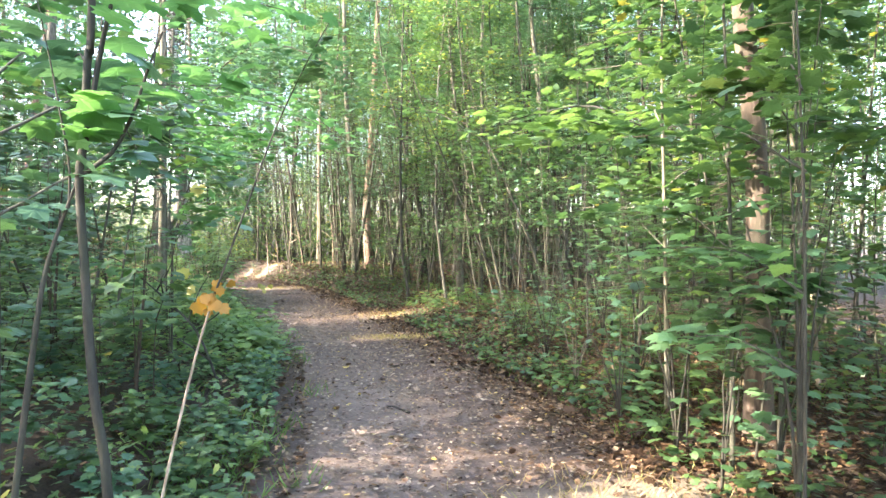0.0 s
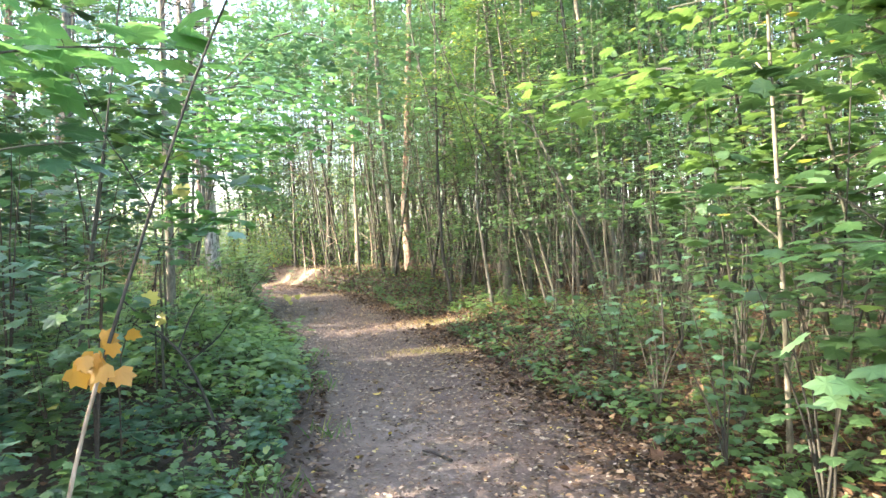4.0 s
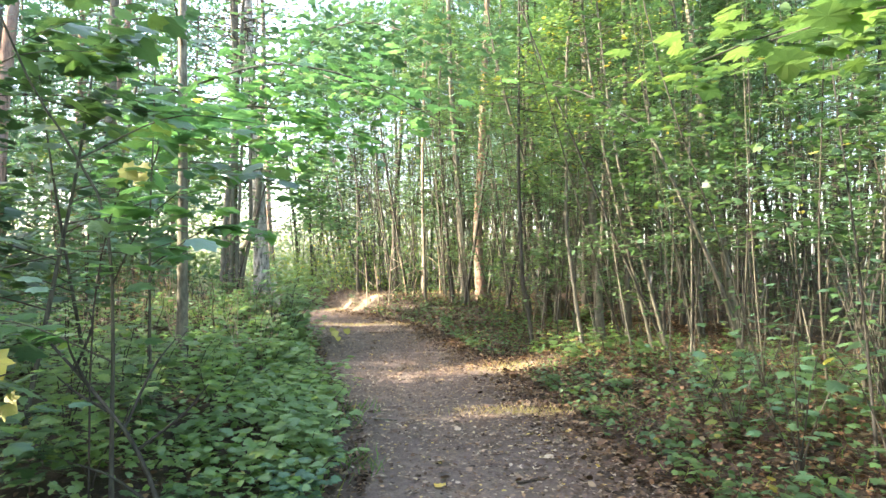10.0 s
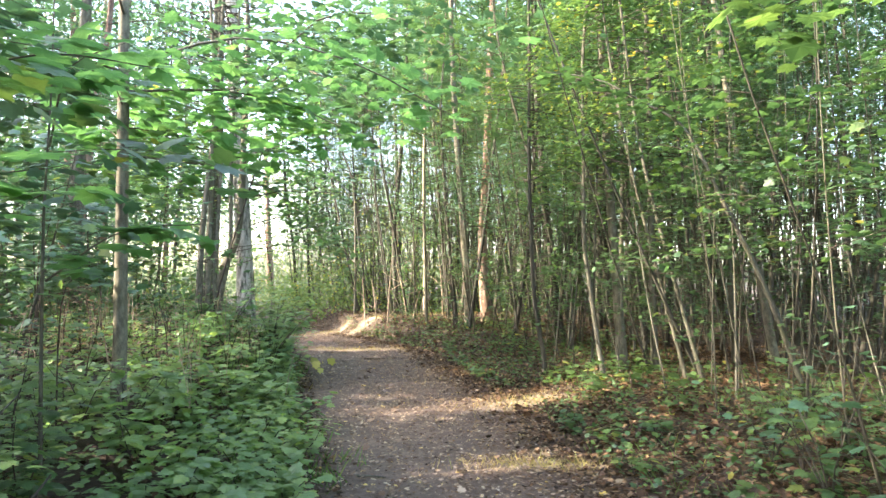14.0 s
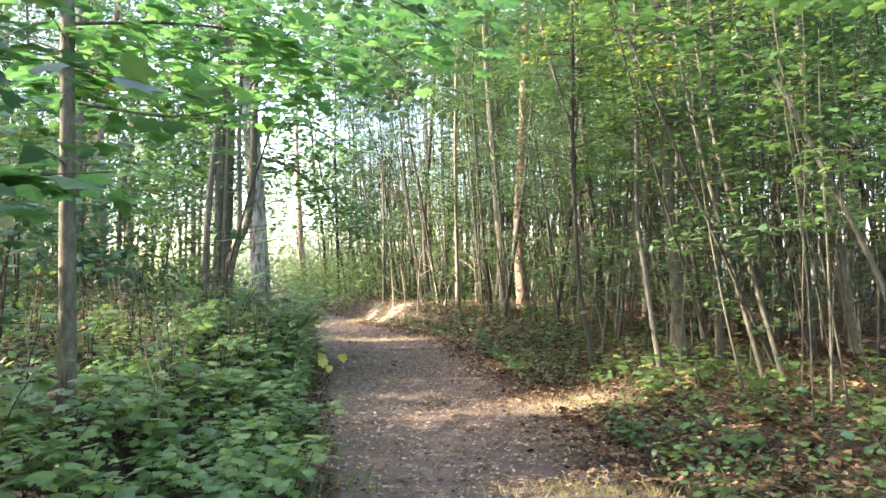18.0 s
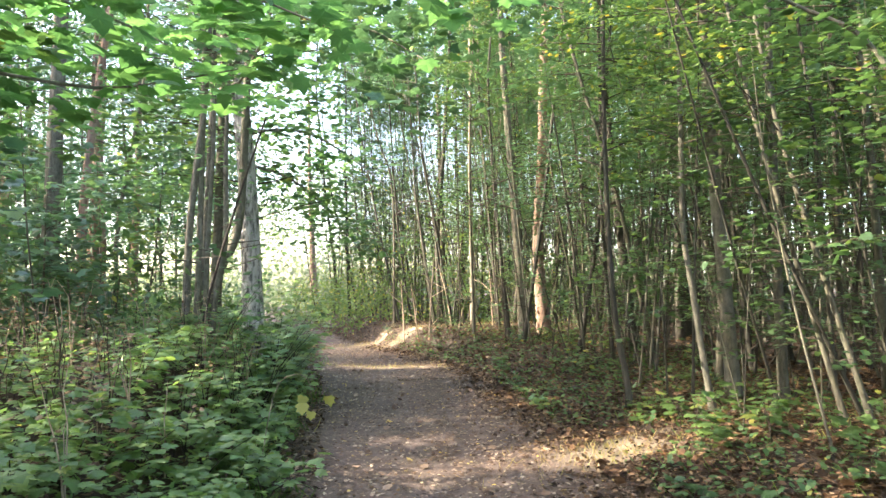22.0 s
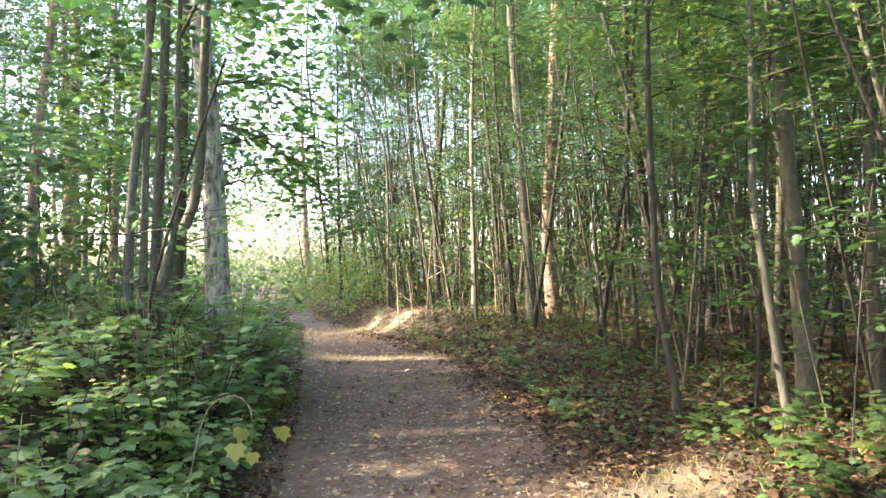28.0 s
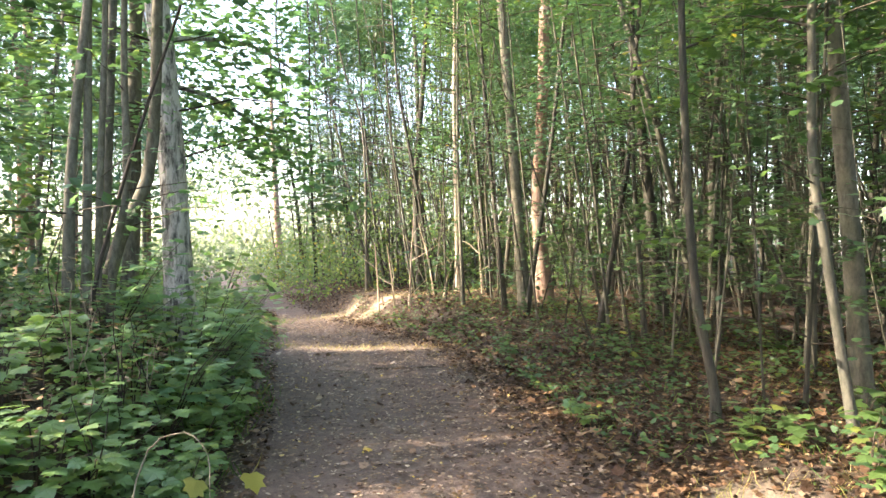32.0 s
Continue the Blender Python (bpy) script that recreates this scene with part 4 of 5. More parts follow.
    leaves(n, cx[k] + rng.normal(0, 1.1, n), cy[k] + rng.normal(0, 1.1, n), np.abs(cz[k] + rng.normal(0, 0.5, n)), 0.19, LEAF_DEEP, "foliage of the open wood in layered tiers")
    n = 30000
    y = rng.uniform(22, 80, n)
    x = np.interp(y, EDGE_Y, LEFT_X) - 0.3 - rng.random(n) * 40
    leaves(n, x, y, ground_height(x, y) + 0.25 * rng.random(n), 0.2, LEAF_GREEN, "grass and herbs of the open wood floor")
    tubes = []
    for _ in range(140):
        y0 = rng.uniform(42, 60)
        x0 = rng.uniform(-0.12, 0.75) * y0
        h = rng.uniform(8, 13)
        tubes.append(tube_arrays(np.array([(x0, y0, 0), (x0 + rng.normal(0, 0.3), y0, h / 2), (x0 + rng.normal(0, 0.6), y0, h)]), [0.1, 0.08, 0.04], 5))
    for _ in range(420):
        y0 = rng.uniform(19, 42)
        x0 = float(edges(y0)[1]) + 1.5 + rng.random() * (8 + 0.4 * y0)
        h, r = rng.uniform(4.5, 8), rng.uniform(0.011, 0.03)
        dx, dy = rng.normal(-0.04, 0.09, 2)
        z0 = ground_z(x0, y0) - 0.05
        tubes.append(tube_arrays(np.array([(x0, y0, z0), (x0 + dx * h / 2 + rng.normal(0, 0.08), y0 + dy * h / 2, h / 2), (x0 + dx * h, y0 + dy * h, h)]), [r, r * 0.8, r * 0.4], 5))
    v, q = joined(tubes)
    tagged(part("far_trunks", raw_mesh("far_trunks", v, q, True), BARK_YOUNG), "thin trunks of the far wood", "trees", kind="stuff")


far_woods()


def arching_stem():
    """The dark stem that bows over the slope."""
    pts = [(2.95, 13.0, 0.3), (2.6, 13.08, 1.4), (2.17, 13.17, 2.42), (1.85, 13.27, 3.14), (1.49, 13.36, 3.43), (0.97, 13.46, 3.75), (0.4, 13.6, 3.9)]
    root = empty("maple_tree", pts[0][0], pts[0][1], ground_z(pts[0][0], pts[0][1]), "dark slender maple bowed over towards the path", "tree", "trees right of the path")
    o = np.array(root.location)
    rng = np.random.default_rng(71)
    ln = curve_through(pts, 22)
    v, q = tube_arrays(ln, np.linspace(0.03, 0.006, 22), 7, 0.03, rng)
    trunk = part("trunk", raw_mesh("trunk", v - o, q, True), BARK_YOUNG, root)
    spray(rng, ln[10:], 70, 0.12, "lobed", LEAF_GREEN, trunk, o, 0.25)


arching_stem()


def near_maples():
    """Young maples whose limbs hang into the view close to the path."""
    hang = lambda *p: list(p)  # noqa: E731
    rows = [
        ("young maple whose bright leaves hang over the path", [(3.15, 7.9, 0.3), (2.95, 7.9, 1.6), (2.75, 7.9, 3.2)], 0.02, BARK_DARK, 6.5, [
            (hang((2.85, 7.9, 2.3), (2.5, 7.9, 2.65), (2.0, 7.8, 2.75), (1.45, 7.8, 2.6)), 0.012, 80, 0.16, "maple", LEAF_LIGHT),
            (hang((2.8, 7.9, 2.7), (2.4, 8.4, 3.0), (1.9, 8.9, 3.0), (1.3, 9.3, 2.85)), 0.012, 80, 0.16, "maple", LEAF_LIGHT),
            (hang((2.9, 7.9, 1.9), (2.7, 7.4, 2.1), (2.3, 6.9, 2.1)), 0.01, 60, 0.15, "maple", LEAF_LIGHT)]),
        ("leafy young maple in front of a brown trunk", [(2.55, 5.3, 0.3), (2.5, 5.3, 1.6), (2.42, 5.3, 3.0)], 0.018, BARK_YOUNG, 4.6, [
            (hang((2.5, 5.3, 1.5), (2.3, 5.6, 1.75), (2.0, 6.1, 1.8)), 0.008, 60, 0.115, "maple", LEAF_GREEN),
            (hang((2.48, 5.3, 2.0), (2.6, 5.7, 2.3), (2.75, 6.2, 2.35)), 0.008, 60, 0.115, "maple", LEAF_LIGHT),
            (hang((2.45, 5.3, 2.4), (2.2, 5.8, 2.8), (1.8, 6.4, 2.9)), 0.008, 60, 0.115, "maple", LEAF_LIGHT),
            (hang((2.5, 5.3, 1.1), (2.7, 5.0, 1.3), (2.9, 4.9, 1.3)), 0.008, 52, 0.115, "maple", LEAF_GREEN)]),
        ("leafy young maple crowded against the path", [(2.4, 4.2, 0.3), (2.36, 4.2, 1.6), (2.3, 4.25, 3.0)], 0.011, BARK_DARK, 4.2, [
            (hang((2.36, 4.2, 1.3), (2.2, 4.6, 1.5), (1.95, 5.1, 1.5)), 0.007, 52, 0.115, "maple", LEAF_BLUE),
            (hang((2.36, 4.2, 1.9), (2.15, 4.7, 2.2), (1.9, 5.3, 2.25)), 0.007, 60, 0.115, "maple", LEAF_GREEN),
            (hang((2.33, 4.2, 2.3), (2.5, 4.7, 2.6), (2.7, 5.3, 2.6)), 0.007, 52, 0.115, "maple", LEAF_LIGHT),
            (hang((2.36, 4.2, 0.9), (2.1, 4.4, 1.05), (1.8, 4.6, 1.0)), 0.006, 43, 0.115, "maple", LEAF_BLUE)]),
        ("leafy young maple hiding the foot of a brown trunk", [(2.85, 5.0, 0.3), (2.8, 5.0, 1.4), (2.75, 5.05, 2.8)], 0.016, BARK_GREY, 4.0, [
            (hang((2.82, 5.0, 0.9), (2.5, 5.2, 1.1), (2.2, 5.3, 1.1)), 0.007, 52, 0.115, "maple", LEAF_GREEN),
            (hang((2.8, 5.0, 1.3), (2.55, 4.8, 1.5), (2.3, 4.7, 1.5)), 0.007, 52, 0.115, "maple", LEAF_BLUE),
            (hang((2.78, 5.0, 2.2), (2.5, 5.0, 2.5), (2.2, 5.1, 2.5)), 0.007, 52, 0.115, "maple", LEAF_LIGHT),
            (hang((2.78, 5.0, 2.5), (2.9, 5.3, 2.9), (2.95, 5.6, 3.1)), 0.007, 52, 0.115, "maple", LEAF_GREEN)]),
        ("leafy young maple at the edge of the path", [(2.6, 6.6, 0.3), (2.55, 6.6, 1.6), (2.5, 6.65, 3.2)], 0.02, BARK_GREY, 5.0, [
            (hang((2.55, 6.6, 1.5), (2.3, 6.9, 1.8), (1.95, 7.3, 1.85)), 0.008, 52, 0.115, "maple", LEAF_GREEN),
            (hang((2.55, 6.6, 2.0), (2.9, 6.9, 2.2), (3.3, 7.1, 2.2)), 0.008, 60, 0.115, "maple", LEAF_GREEN),
            (hang((2.5, 6.6, 2.5), (2.6, 7.2, 2.8), (2.7, 7.9, 2.8)), 0.008, 60, 0.115, "maple", LEAF_LIGHT)]),
        ("forked young maple by the path, its stem sunlit", [(-0.47, 3.04, 0.1), (-0.5, 3.02, 0.72), (-0.54, 3.0, 1.05), (-0.57, 3.0, 1.41), (-0.59, 3.0, 1.68), (-0.58, 3.0, 1.8), (-0.57, 3.0, 2.06), (-0.56, 3.0, 2.23)], 0.019, BARK_DARK, 4.2, [
            (hang((-0.8, 2.98, 0.1), (-0.77, 3.0, 0.7), (-0.72, 3.0, 1.17), (-0.69, 3.0, 1.39), (-0.65, 3.0, 1.53), (-0.59, 3.0, 1.7)), 0.012, 0, 0.14, "maple", LEAF_GREEN),
            (hang((-0.58, 3.0, 1.78), (-0.56, 3.0, 1.9), (-0.53, 3.0, 2.09), (-0.5, 3.0, 2.23), (-0.42, 3.05, 2.7)), 0.011, 16, 0.13, "maple", LEAF_BACKLIT),
            (hang((-0.58, 3.0, 1.7), (-0.53, 3.0, 1.74), (-0.48, 3.0, 1.79), (-0.43, 3.0, 1.9), (-0.39, 3.0, 2.03), (-0.35, 3.0, 2.14)), 0.0085, 12, 0.12, "maple", LEAF_DEEP),
            (hang((-0.62, 3.0, 1.6), (-0.62, 3.0, 1.73), (-0.65, 3.0, 1.89), (-0.68, 3.0, 2.04), (-0.72, 3.0, 2.22)), 0.0045, 8, 0.1, "maple", LEAF_DEEP),
            (hang((-0.57, 3.02, 2.0), (-0.75, 3.35, 2.15), (-0.95, 3.7, 2.2)), 0.006, 24, 0.12, "maple", LEAF_DEEP)]),
        ("thin bent sapling with bare lower stem", [(-1.85, 7.79, 0.1), (-1.87, 7.78, 1.59), (-2.03, 7.69, 2.09), (-2.25, 7.56, 2.56)], 0.013, BARK_YOUNG, 3.4, [
            (hang((-1.86, 7.79, 1.4), (-1.6, 7.6, 1.7), (-1.3, 7.4, 1.85)), 0.006, 40, 0.14, "maple", LEAF_BACKLIT),
            (hang((-1.86, 7.79, 1.0), (-2.2, 7.6, 1.2), (-2.6, 7.5, 1.25)), 0.006, 40, 0.14, "maple", LEAF_BACKLIT),
            (hang((-2.0, 7.7, 2.05), (-1.6, 7.9, 2.3), (-1.2, 8.1, 2.3)), 0.006, 36, 0.14, "maple", LEAF_BACKLIT)]),
        ("thin upright sapling in the undergrowth", [(-2.3, 9.02, 0.2), (-2.32, 9.0, 1.69), (-2.3, 9.0, 2.6)], 0.012, BARK_YOUNG, 3.2, [
            (hang((-2.3, 9.0, 1.5), (-1.9, 9.0, 1.75), (-1.5, 9.1, 1.8)), 0.006, 34, 0.14, "maple", LEAF_BACKLIT),
            (hang((-2.3, 9.0, 2.2), (-2.0, 8.7, 2.5), (-1.6, 8.5, 2.55)), 0.006, 36, 0.14, "maple", LEAF_BACKLIT)]),
        ("leafy young maple standing beside the start of the path", [(-1.6, 4.4, 0.1), (-1.62, 4.42, 1.5), (-1.7, 4.5, 3.0)], 0.018, BARK_YOUNG, 4.6, [
            (hang((-1.62, 4.42, 1.6), (-1.3, 4.8, 1.9), (-1.0, 5.2, 2.0)), 0.008, 50, 0.15, "maple", LEAF_DEEP),
            (hang((-1.65, 4.45, 2.0), (-1.4, 5.2, 2.4), (-0.9, 6.0, 2.6)), 0.009, 70, 0.16, "maple", LEAF_BACKLIT),
            (hang((-1.65, 4.45, 2.3), (-1.9, 5.2, 2.6), (-2.2, 6.0, 2.7)), 0.009, 60, 0.16, "maple", LEAF_BACKLIT),
            (hang((-1.68, 4.5, 2.7), (-1.1, 5.0, 3.0), (-0.4, 5.7, 3.05)), 0.009, 70, 0.16, "maple", LEAF_BACKLIT)]),
    ]
    for n, (label, pts, r, mat, tall, limbs) in enumerate(rows):
        TAKEN.append(pts[0][:2])
        tree("young_maple", label, "tree", pts, r, tall, [(7, tall * 0.65, tall, 0.9, 26, 0.14, "lobed")], mat, LEAF_GREEN, 800 + n, "young maples by the path", 8, limbs, dense=DENSE.get(label, []))


near_maples()


def pale_stems():
    """Thin crooked stems that catch the sun behind the leaves at the path's edge."""
    rng = np.random.default_rng(78)
    for n in range(26):
        x, y = rng.uniform(2.3, 4.6), rng.uniform(5.2, 9.0)
        h = rng.uniform(2.2, 4.2)
        lean = rng.normal(-0.1, 0.22, 2)
        pts = [(x, y, 0), (x + lean[0] * 0.8 + rng.normal(0, 0.06), y + lean[1] * 0.8, 0.9), (x + lean[0] * 1.7 + rng.normal(0, 0.08), y + lean[1] * 1.7, 1.9)]
        tree("maple_pole", "thin pale crooked stem among the leaves at the path's edge", "sapling", pts, rng.uniform(0.006, 0.013), h, [(9, 0.9, h, 0.6, 12, 0.1, "lobed")],
             (BARK_GREY, BARK_YOUNG, BARK_DARK, BARK_YOUNG, BARK_DARK)[n % 5], LEAF_GREEN, 3300 + n, "pale stems right of the path", 6)


pale_stems()


def left_saplings():
    """Airy young maples between the trunks of the open wood."""
    rng = np.random.default_rng(77)
    made = 0
    for _ in range(600):
        y = rng.uniform(5, 24)
        d = 1.3 + 8 * rng.random() ** 1.3
        x = float(edges(y)[0]) - d
        if (y > 10 and d < 2.0) or shades_gap(x, y, 0.05) or not stands(x, y, 0.7):
            continue
        tall = rng.uniform(2.2, 5.5)
        lean = rng.normal(0, 0.12, 2)
        pts = [(x, y, 0), (x + lean[0] * 1.2, y + lean[1] * 1.2, 1.3), (x + lean[0] * 2.4, y + lean[1] * 2.4, 2.4)]
        tree("maple_sapling", "airy young maple with tiers of green leaves", "sapling", pts, rng.uniform(0.008, 0.02), tall, [(16, 0.8, tall, 0.95, 22, 0.12, "lobed")], BARK_YOUNG, (LEAF_GREEN, LEAF_DEEP, LEAF_LIGHT)[made % 3], 3000 + made, "saplings in the open wood", 6)
        made += 1
        if made >= 62:
            break


left_saplings()


def whip():
    """The thin pale stem that leans over the path's edge, with a cluster of yellow leaves."""
    rng = np.random.default_rng(12)
    pts = [(-0.7, 3.94, 0.0), (-0.64, 3.95, 0.4), (-0.56, 3.97, 0.8), (-0.49, 3.98, 1.1), (-0.4, 4.0, 1.4), (-0.3, 4.01, 1.7), (-0.2, 4.03, 2.0), (-0.07, 4.04, 2.3), (0.03, 4.06, 2.5)]
    root = empty("maple_sapling", pts[0][0], pts[0][1], ground_z(pts[0][0], pts[0][1]), "thin leaning whip with pale lower stem and yellow leaves", "sapling")
    o = np.array(root.location)
    ln = curve_through(pts, 20)
    v, q = tube_arrays(ln[:9], np.linspace(0.0075, 0.0055, 9), 7)
    part("lower_stem", raw_mesh("lower_stem", v - o, q, True), BARK_DEAD, root, "pale bleached lower stem")
    v, q = tube_arrays(ln[8:], np.linspace(0.0055, 0.0025, 12), 7)
    up = part("stem", raw_mesh("stem", v - o, q, True), BARK_DARK, root)
    n = 13
    p = np.array([-0.45, 3.97, 1.27]) + rng.normal(0, 1, (n, 3)) * [[0.035, 0.03, 0.045]]
    tip = rng.normal(0, 0.5, (n, 3)) + [0.2, -0.2, -0.9]
    single_leaves(rng, p, tip, rng.normal(0, 0.5, (n, 3)) + [0, -1, 0.3], rng.uniform(0.04, 0.07, n), "lobed", LEAF_YELLOW, up, o, False)
    spray(rng, ln[16:], 12, 0.1, "maple", LEAF_GREEN, up, o, 0.5)


whip()


def yellow_sprig():
    """A drooping twig at the path's edge with three yellow leaves."""
    rng = np.random.default_rng(13)
    z = ground_z(-2.45, 13.1)
    root = empty("maple_sprig", -2.45, 13.1, z, "drooping twig at the path's edge with yellow leaves", "plant")
    o = np.array(root.location)
    ln = curve_through([(-2.45, 13.1, z), (-2.32, 13.08, 0.7), (-2.14, 13.04, 0.85), (-2.01, 12.98, 0.8), (-1.97, 12.92, 0.66)], 14)
    v, q = tube_arrays(ln, np.linspace(0.004, 0.0015, 14), 6)
    stem = part("stem", raw_mesh("stem", v - o, q, True), BARK_DEAD, root)
    p = np.array([(-1.97, 12.75, 0.69), (-1.93, 13.15, 0.68), (-2.06, 13.0, 0.7), (-1.98, 12.95, 0.6)])
    single_leaves(rng, p, np.array([(0.1, -0.3, -1), (0.2, 0.2, -1), (-0.3, 0, -1), (0, -0.2, -1)]), np.array([(0.3, -1, 0.2), (-0.2, -1, 0.3), (0.1, -1, 0.1), (0.5, -1, 0)]), np.array([0.085, 0.09, 0.08, 0.065]), "lobed", LEAF_PALE, stem, o)


yellow_sprig()


def dead_sapling():
    """Bleached forked stems on the mound at the bend."""
    rng = np.random.default_rng(14)
    for x, y, h, n in [(-3.5, 24.6, 1.9, 4), (-3.9, 25.1, 1.3, 3), (-4.3, 25.4, 1.5, 3), (-2.9, 25.2, 1.1, 2), (-3.2, 26.0, 1.6, 3), (-2.2, 26.4, 1.4, 3)]:
        z = ground_z(x, y)
        root = empty("dead_sapling", x, y, z, "bleached bare forked sapling on the mound", "sapling", "dead saplings on the mound")
        lean = rng.normal(0, 0.2, 2)
        ln = curve_through([(0, 0, -0.03), (lean[0] * 0.4, lean[1] * 0.4, h * 0.5), (lean[0], lean[1], h)], 9)
        v, q = tube_arrays(ln, np.linspace(0.022, 0.006, 9), 6, 0.04, rng)
        part("stem", raw_mesh("stem", v, q, True), BARK_DEAD, root)
        for _ in range(n):
            k = int(rng.integers(1, 6))
            a = rng.uniform(0, 2 * np.pi)
            d = np.array([np.cos(a), np.sin(a), rng.uniform(0.3, 1.1)]) * rng.uniform(0.35, 0.8)
            ln2 = curve_through([ln[k], ln[k] + d * 0.5 + rng.normal(0, 0.04, 3), ln[k] + d], 6)
            v, q = tube_arrays(ln2, np.linspace(0.011, 0.003, 6), 5)
            part("branch", raw_mesh("branch", v, q, True), BARK_DEAD, root)


dead_sapling()


def yellow_leaves():
    """Single turned leaves on the saplings left of the path."""
    rng = np.random.default_rng(15)
    for x, y, z, n in [(-1.47, 7.37, 1.93, 3), (-2.4, 9.6, 1.6, 2), (-1.2, 6.2, 1.2, 2)]:
        gz = ground_z(x - 0.3, y + 0.1)
        root = empty("maple_shoot", x - 0.3, y + 0.1, gz, "thin shoot with a few leaves turned yellow", "plant", "yellowing shoots")
        o = np.array(root.location)
        ln = curve_through([(x - 0.3, y + 0.1, gz), (x - 0.28, y + 0.08, gz + z * 0.6), (x - 0.1, y, z - 0.05), (x, y, z)], 10)
        v, q = tube_arrays(ln, np.linspace(0.006, 0.002, 10), 5)
        stem = part("stem", raw_mesh("stem", v - o, q, True), BARK_TWIG, root)
        single_leaves(rng, np.array([x, y, z]) + rng.normal(0, 0.05, (n, 3)), rng.normal(0, 0.5, (n, 3)) + [0.2, -0.3, -0.6], rng.normal(0, 0.3, (n, 3)) + [0, -1, 0.5], rng.uniform(0.07, 0.1, n), "maple", LEAF_PALE, stem, o)
        spray(rng, ln[3:], 12, 0.11, "maple", LEAF_GREEN, stem, o, 0.5)


yellow_leaves()


def fallen_branch():
    """A dark broken branch caught in the undergrowth."""
    rng = np.random.default_rng(16)
    pts = [(-2.1, 7.65, 1.1), (-1.8, 7.55, 0.88), (-1.5, 7.45, 0.6), (-1.25, 7.4, ground_z(-1.25, 7.4))]
    root = empty("fallen_branch", -1.25, 7.4, pts[-1][2], "dark broken branch caught in the undergrowth", "branch")
    o = np.array(root.location)
    ln = curve_through(pts, 12)
    v, q = tube_arrays(ln, np.linspace(0.007, 0.013, 12), 6, 0.06, rng)
    part("limb", raw_mesh("limb", v - o, q, True), BARK_DARK, root)
    for k, d in ((2, (0.2, -0.2, 0.3)), (3, (0.1, -0.3, 0.25)), (5, (-0.35, 0.1, 0.15)), (6, (0.1, 0.3, 0.4)), (7, (0.3, 0.1, 0.3)), (9, (-0.4, -0.1, 0.25))):
        l2 = curve_through([ln[k], ln[k] + np.array(d) * 0.6 + rng.normal(0, 0.02, 3), ln[k] + np.array(d)], 6)
        v, q = tube_arrays(l2, np.linspace(0.009, 0.003, 6), 5)
        part("side_branch", raw_mesh("side_branch", v - o, q, True), BARK_DARK, root)


fallen_branch()


# ---------------------------------------------------------------- low growth


def shrub(name, label, x, y, height, stems, leaves, size, leaf, seed, group, shape="maple", spread=0.35, mat=None, lean=(0, 0), low=0.25):
    """A low plant with several stems and large leaves."""
    rng = np.random.default_rng(seed)
    z = ground_z(x, y)
    o = np.array([x, y, z])
    root = empty(name, x, y, z, label, "plant", group)
    pos, tip, up, siz = [], [], [], []
    for _ in range(stems):
        a = rng.uniform(0, 2 * np.pi)
        h = height * rng.uniform(0.6, 1.1)
        out = spread * rng.uniform(0.2, 1.0)
        end = np.array([np.cos(a) * out + lean[0] * h, np.sin(a) * out + lean[1] * h, h])
        u = np.linspace(0, 1, 6)[:, None]
        ln = end * u * [[1, 1, 1]] + rng.normal(0, 0.02, (6, 3)) * u
        ln[:, :2] *= u**0.6
        v, q = tube_arrays(ln, np.linspace(0.004 + 0.004 * h, 0.002, 6), 5)
        part("stem", raw_mesh("stem", v, q, True), mat or BARK_TWIG, root)
        m = max(4, int(leaves / stems))
        t = rng.uniform(low, 1.0, m)
        p = np.stack([np.interp(t, u[:, 0], ln[:, c]) for c in range(3)], 1)
        b = rng.uniform(0, 2 * np.pi, m)
        reach = rng.uniform(0.03, 0.2, m) * (0.5 + height * 0.5)
        d = np.stack([np.cos(b), np.sin(b), rng.normal(-0.1, 0.18, m)], 1)
        pos.append(p + d * reach[:, None] + [[0, 0, 0.04]])
        tip.append(d), up.append(np.array([0, 0, 1.0]) + rng.normal(0, 0.2, (m, 3))), siz.append(size * rng.uniform(0.5, 1.2, m))
    part("leaves", leaf_mesh("leaves", np.vstack(pos) + o, np.vstack(tip), np.vstack(up), np.concatenate(siz), shape, o, False), leaf, root)
    return root


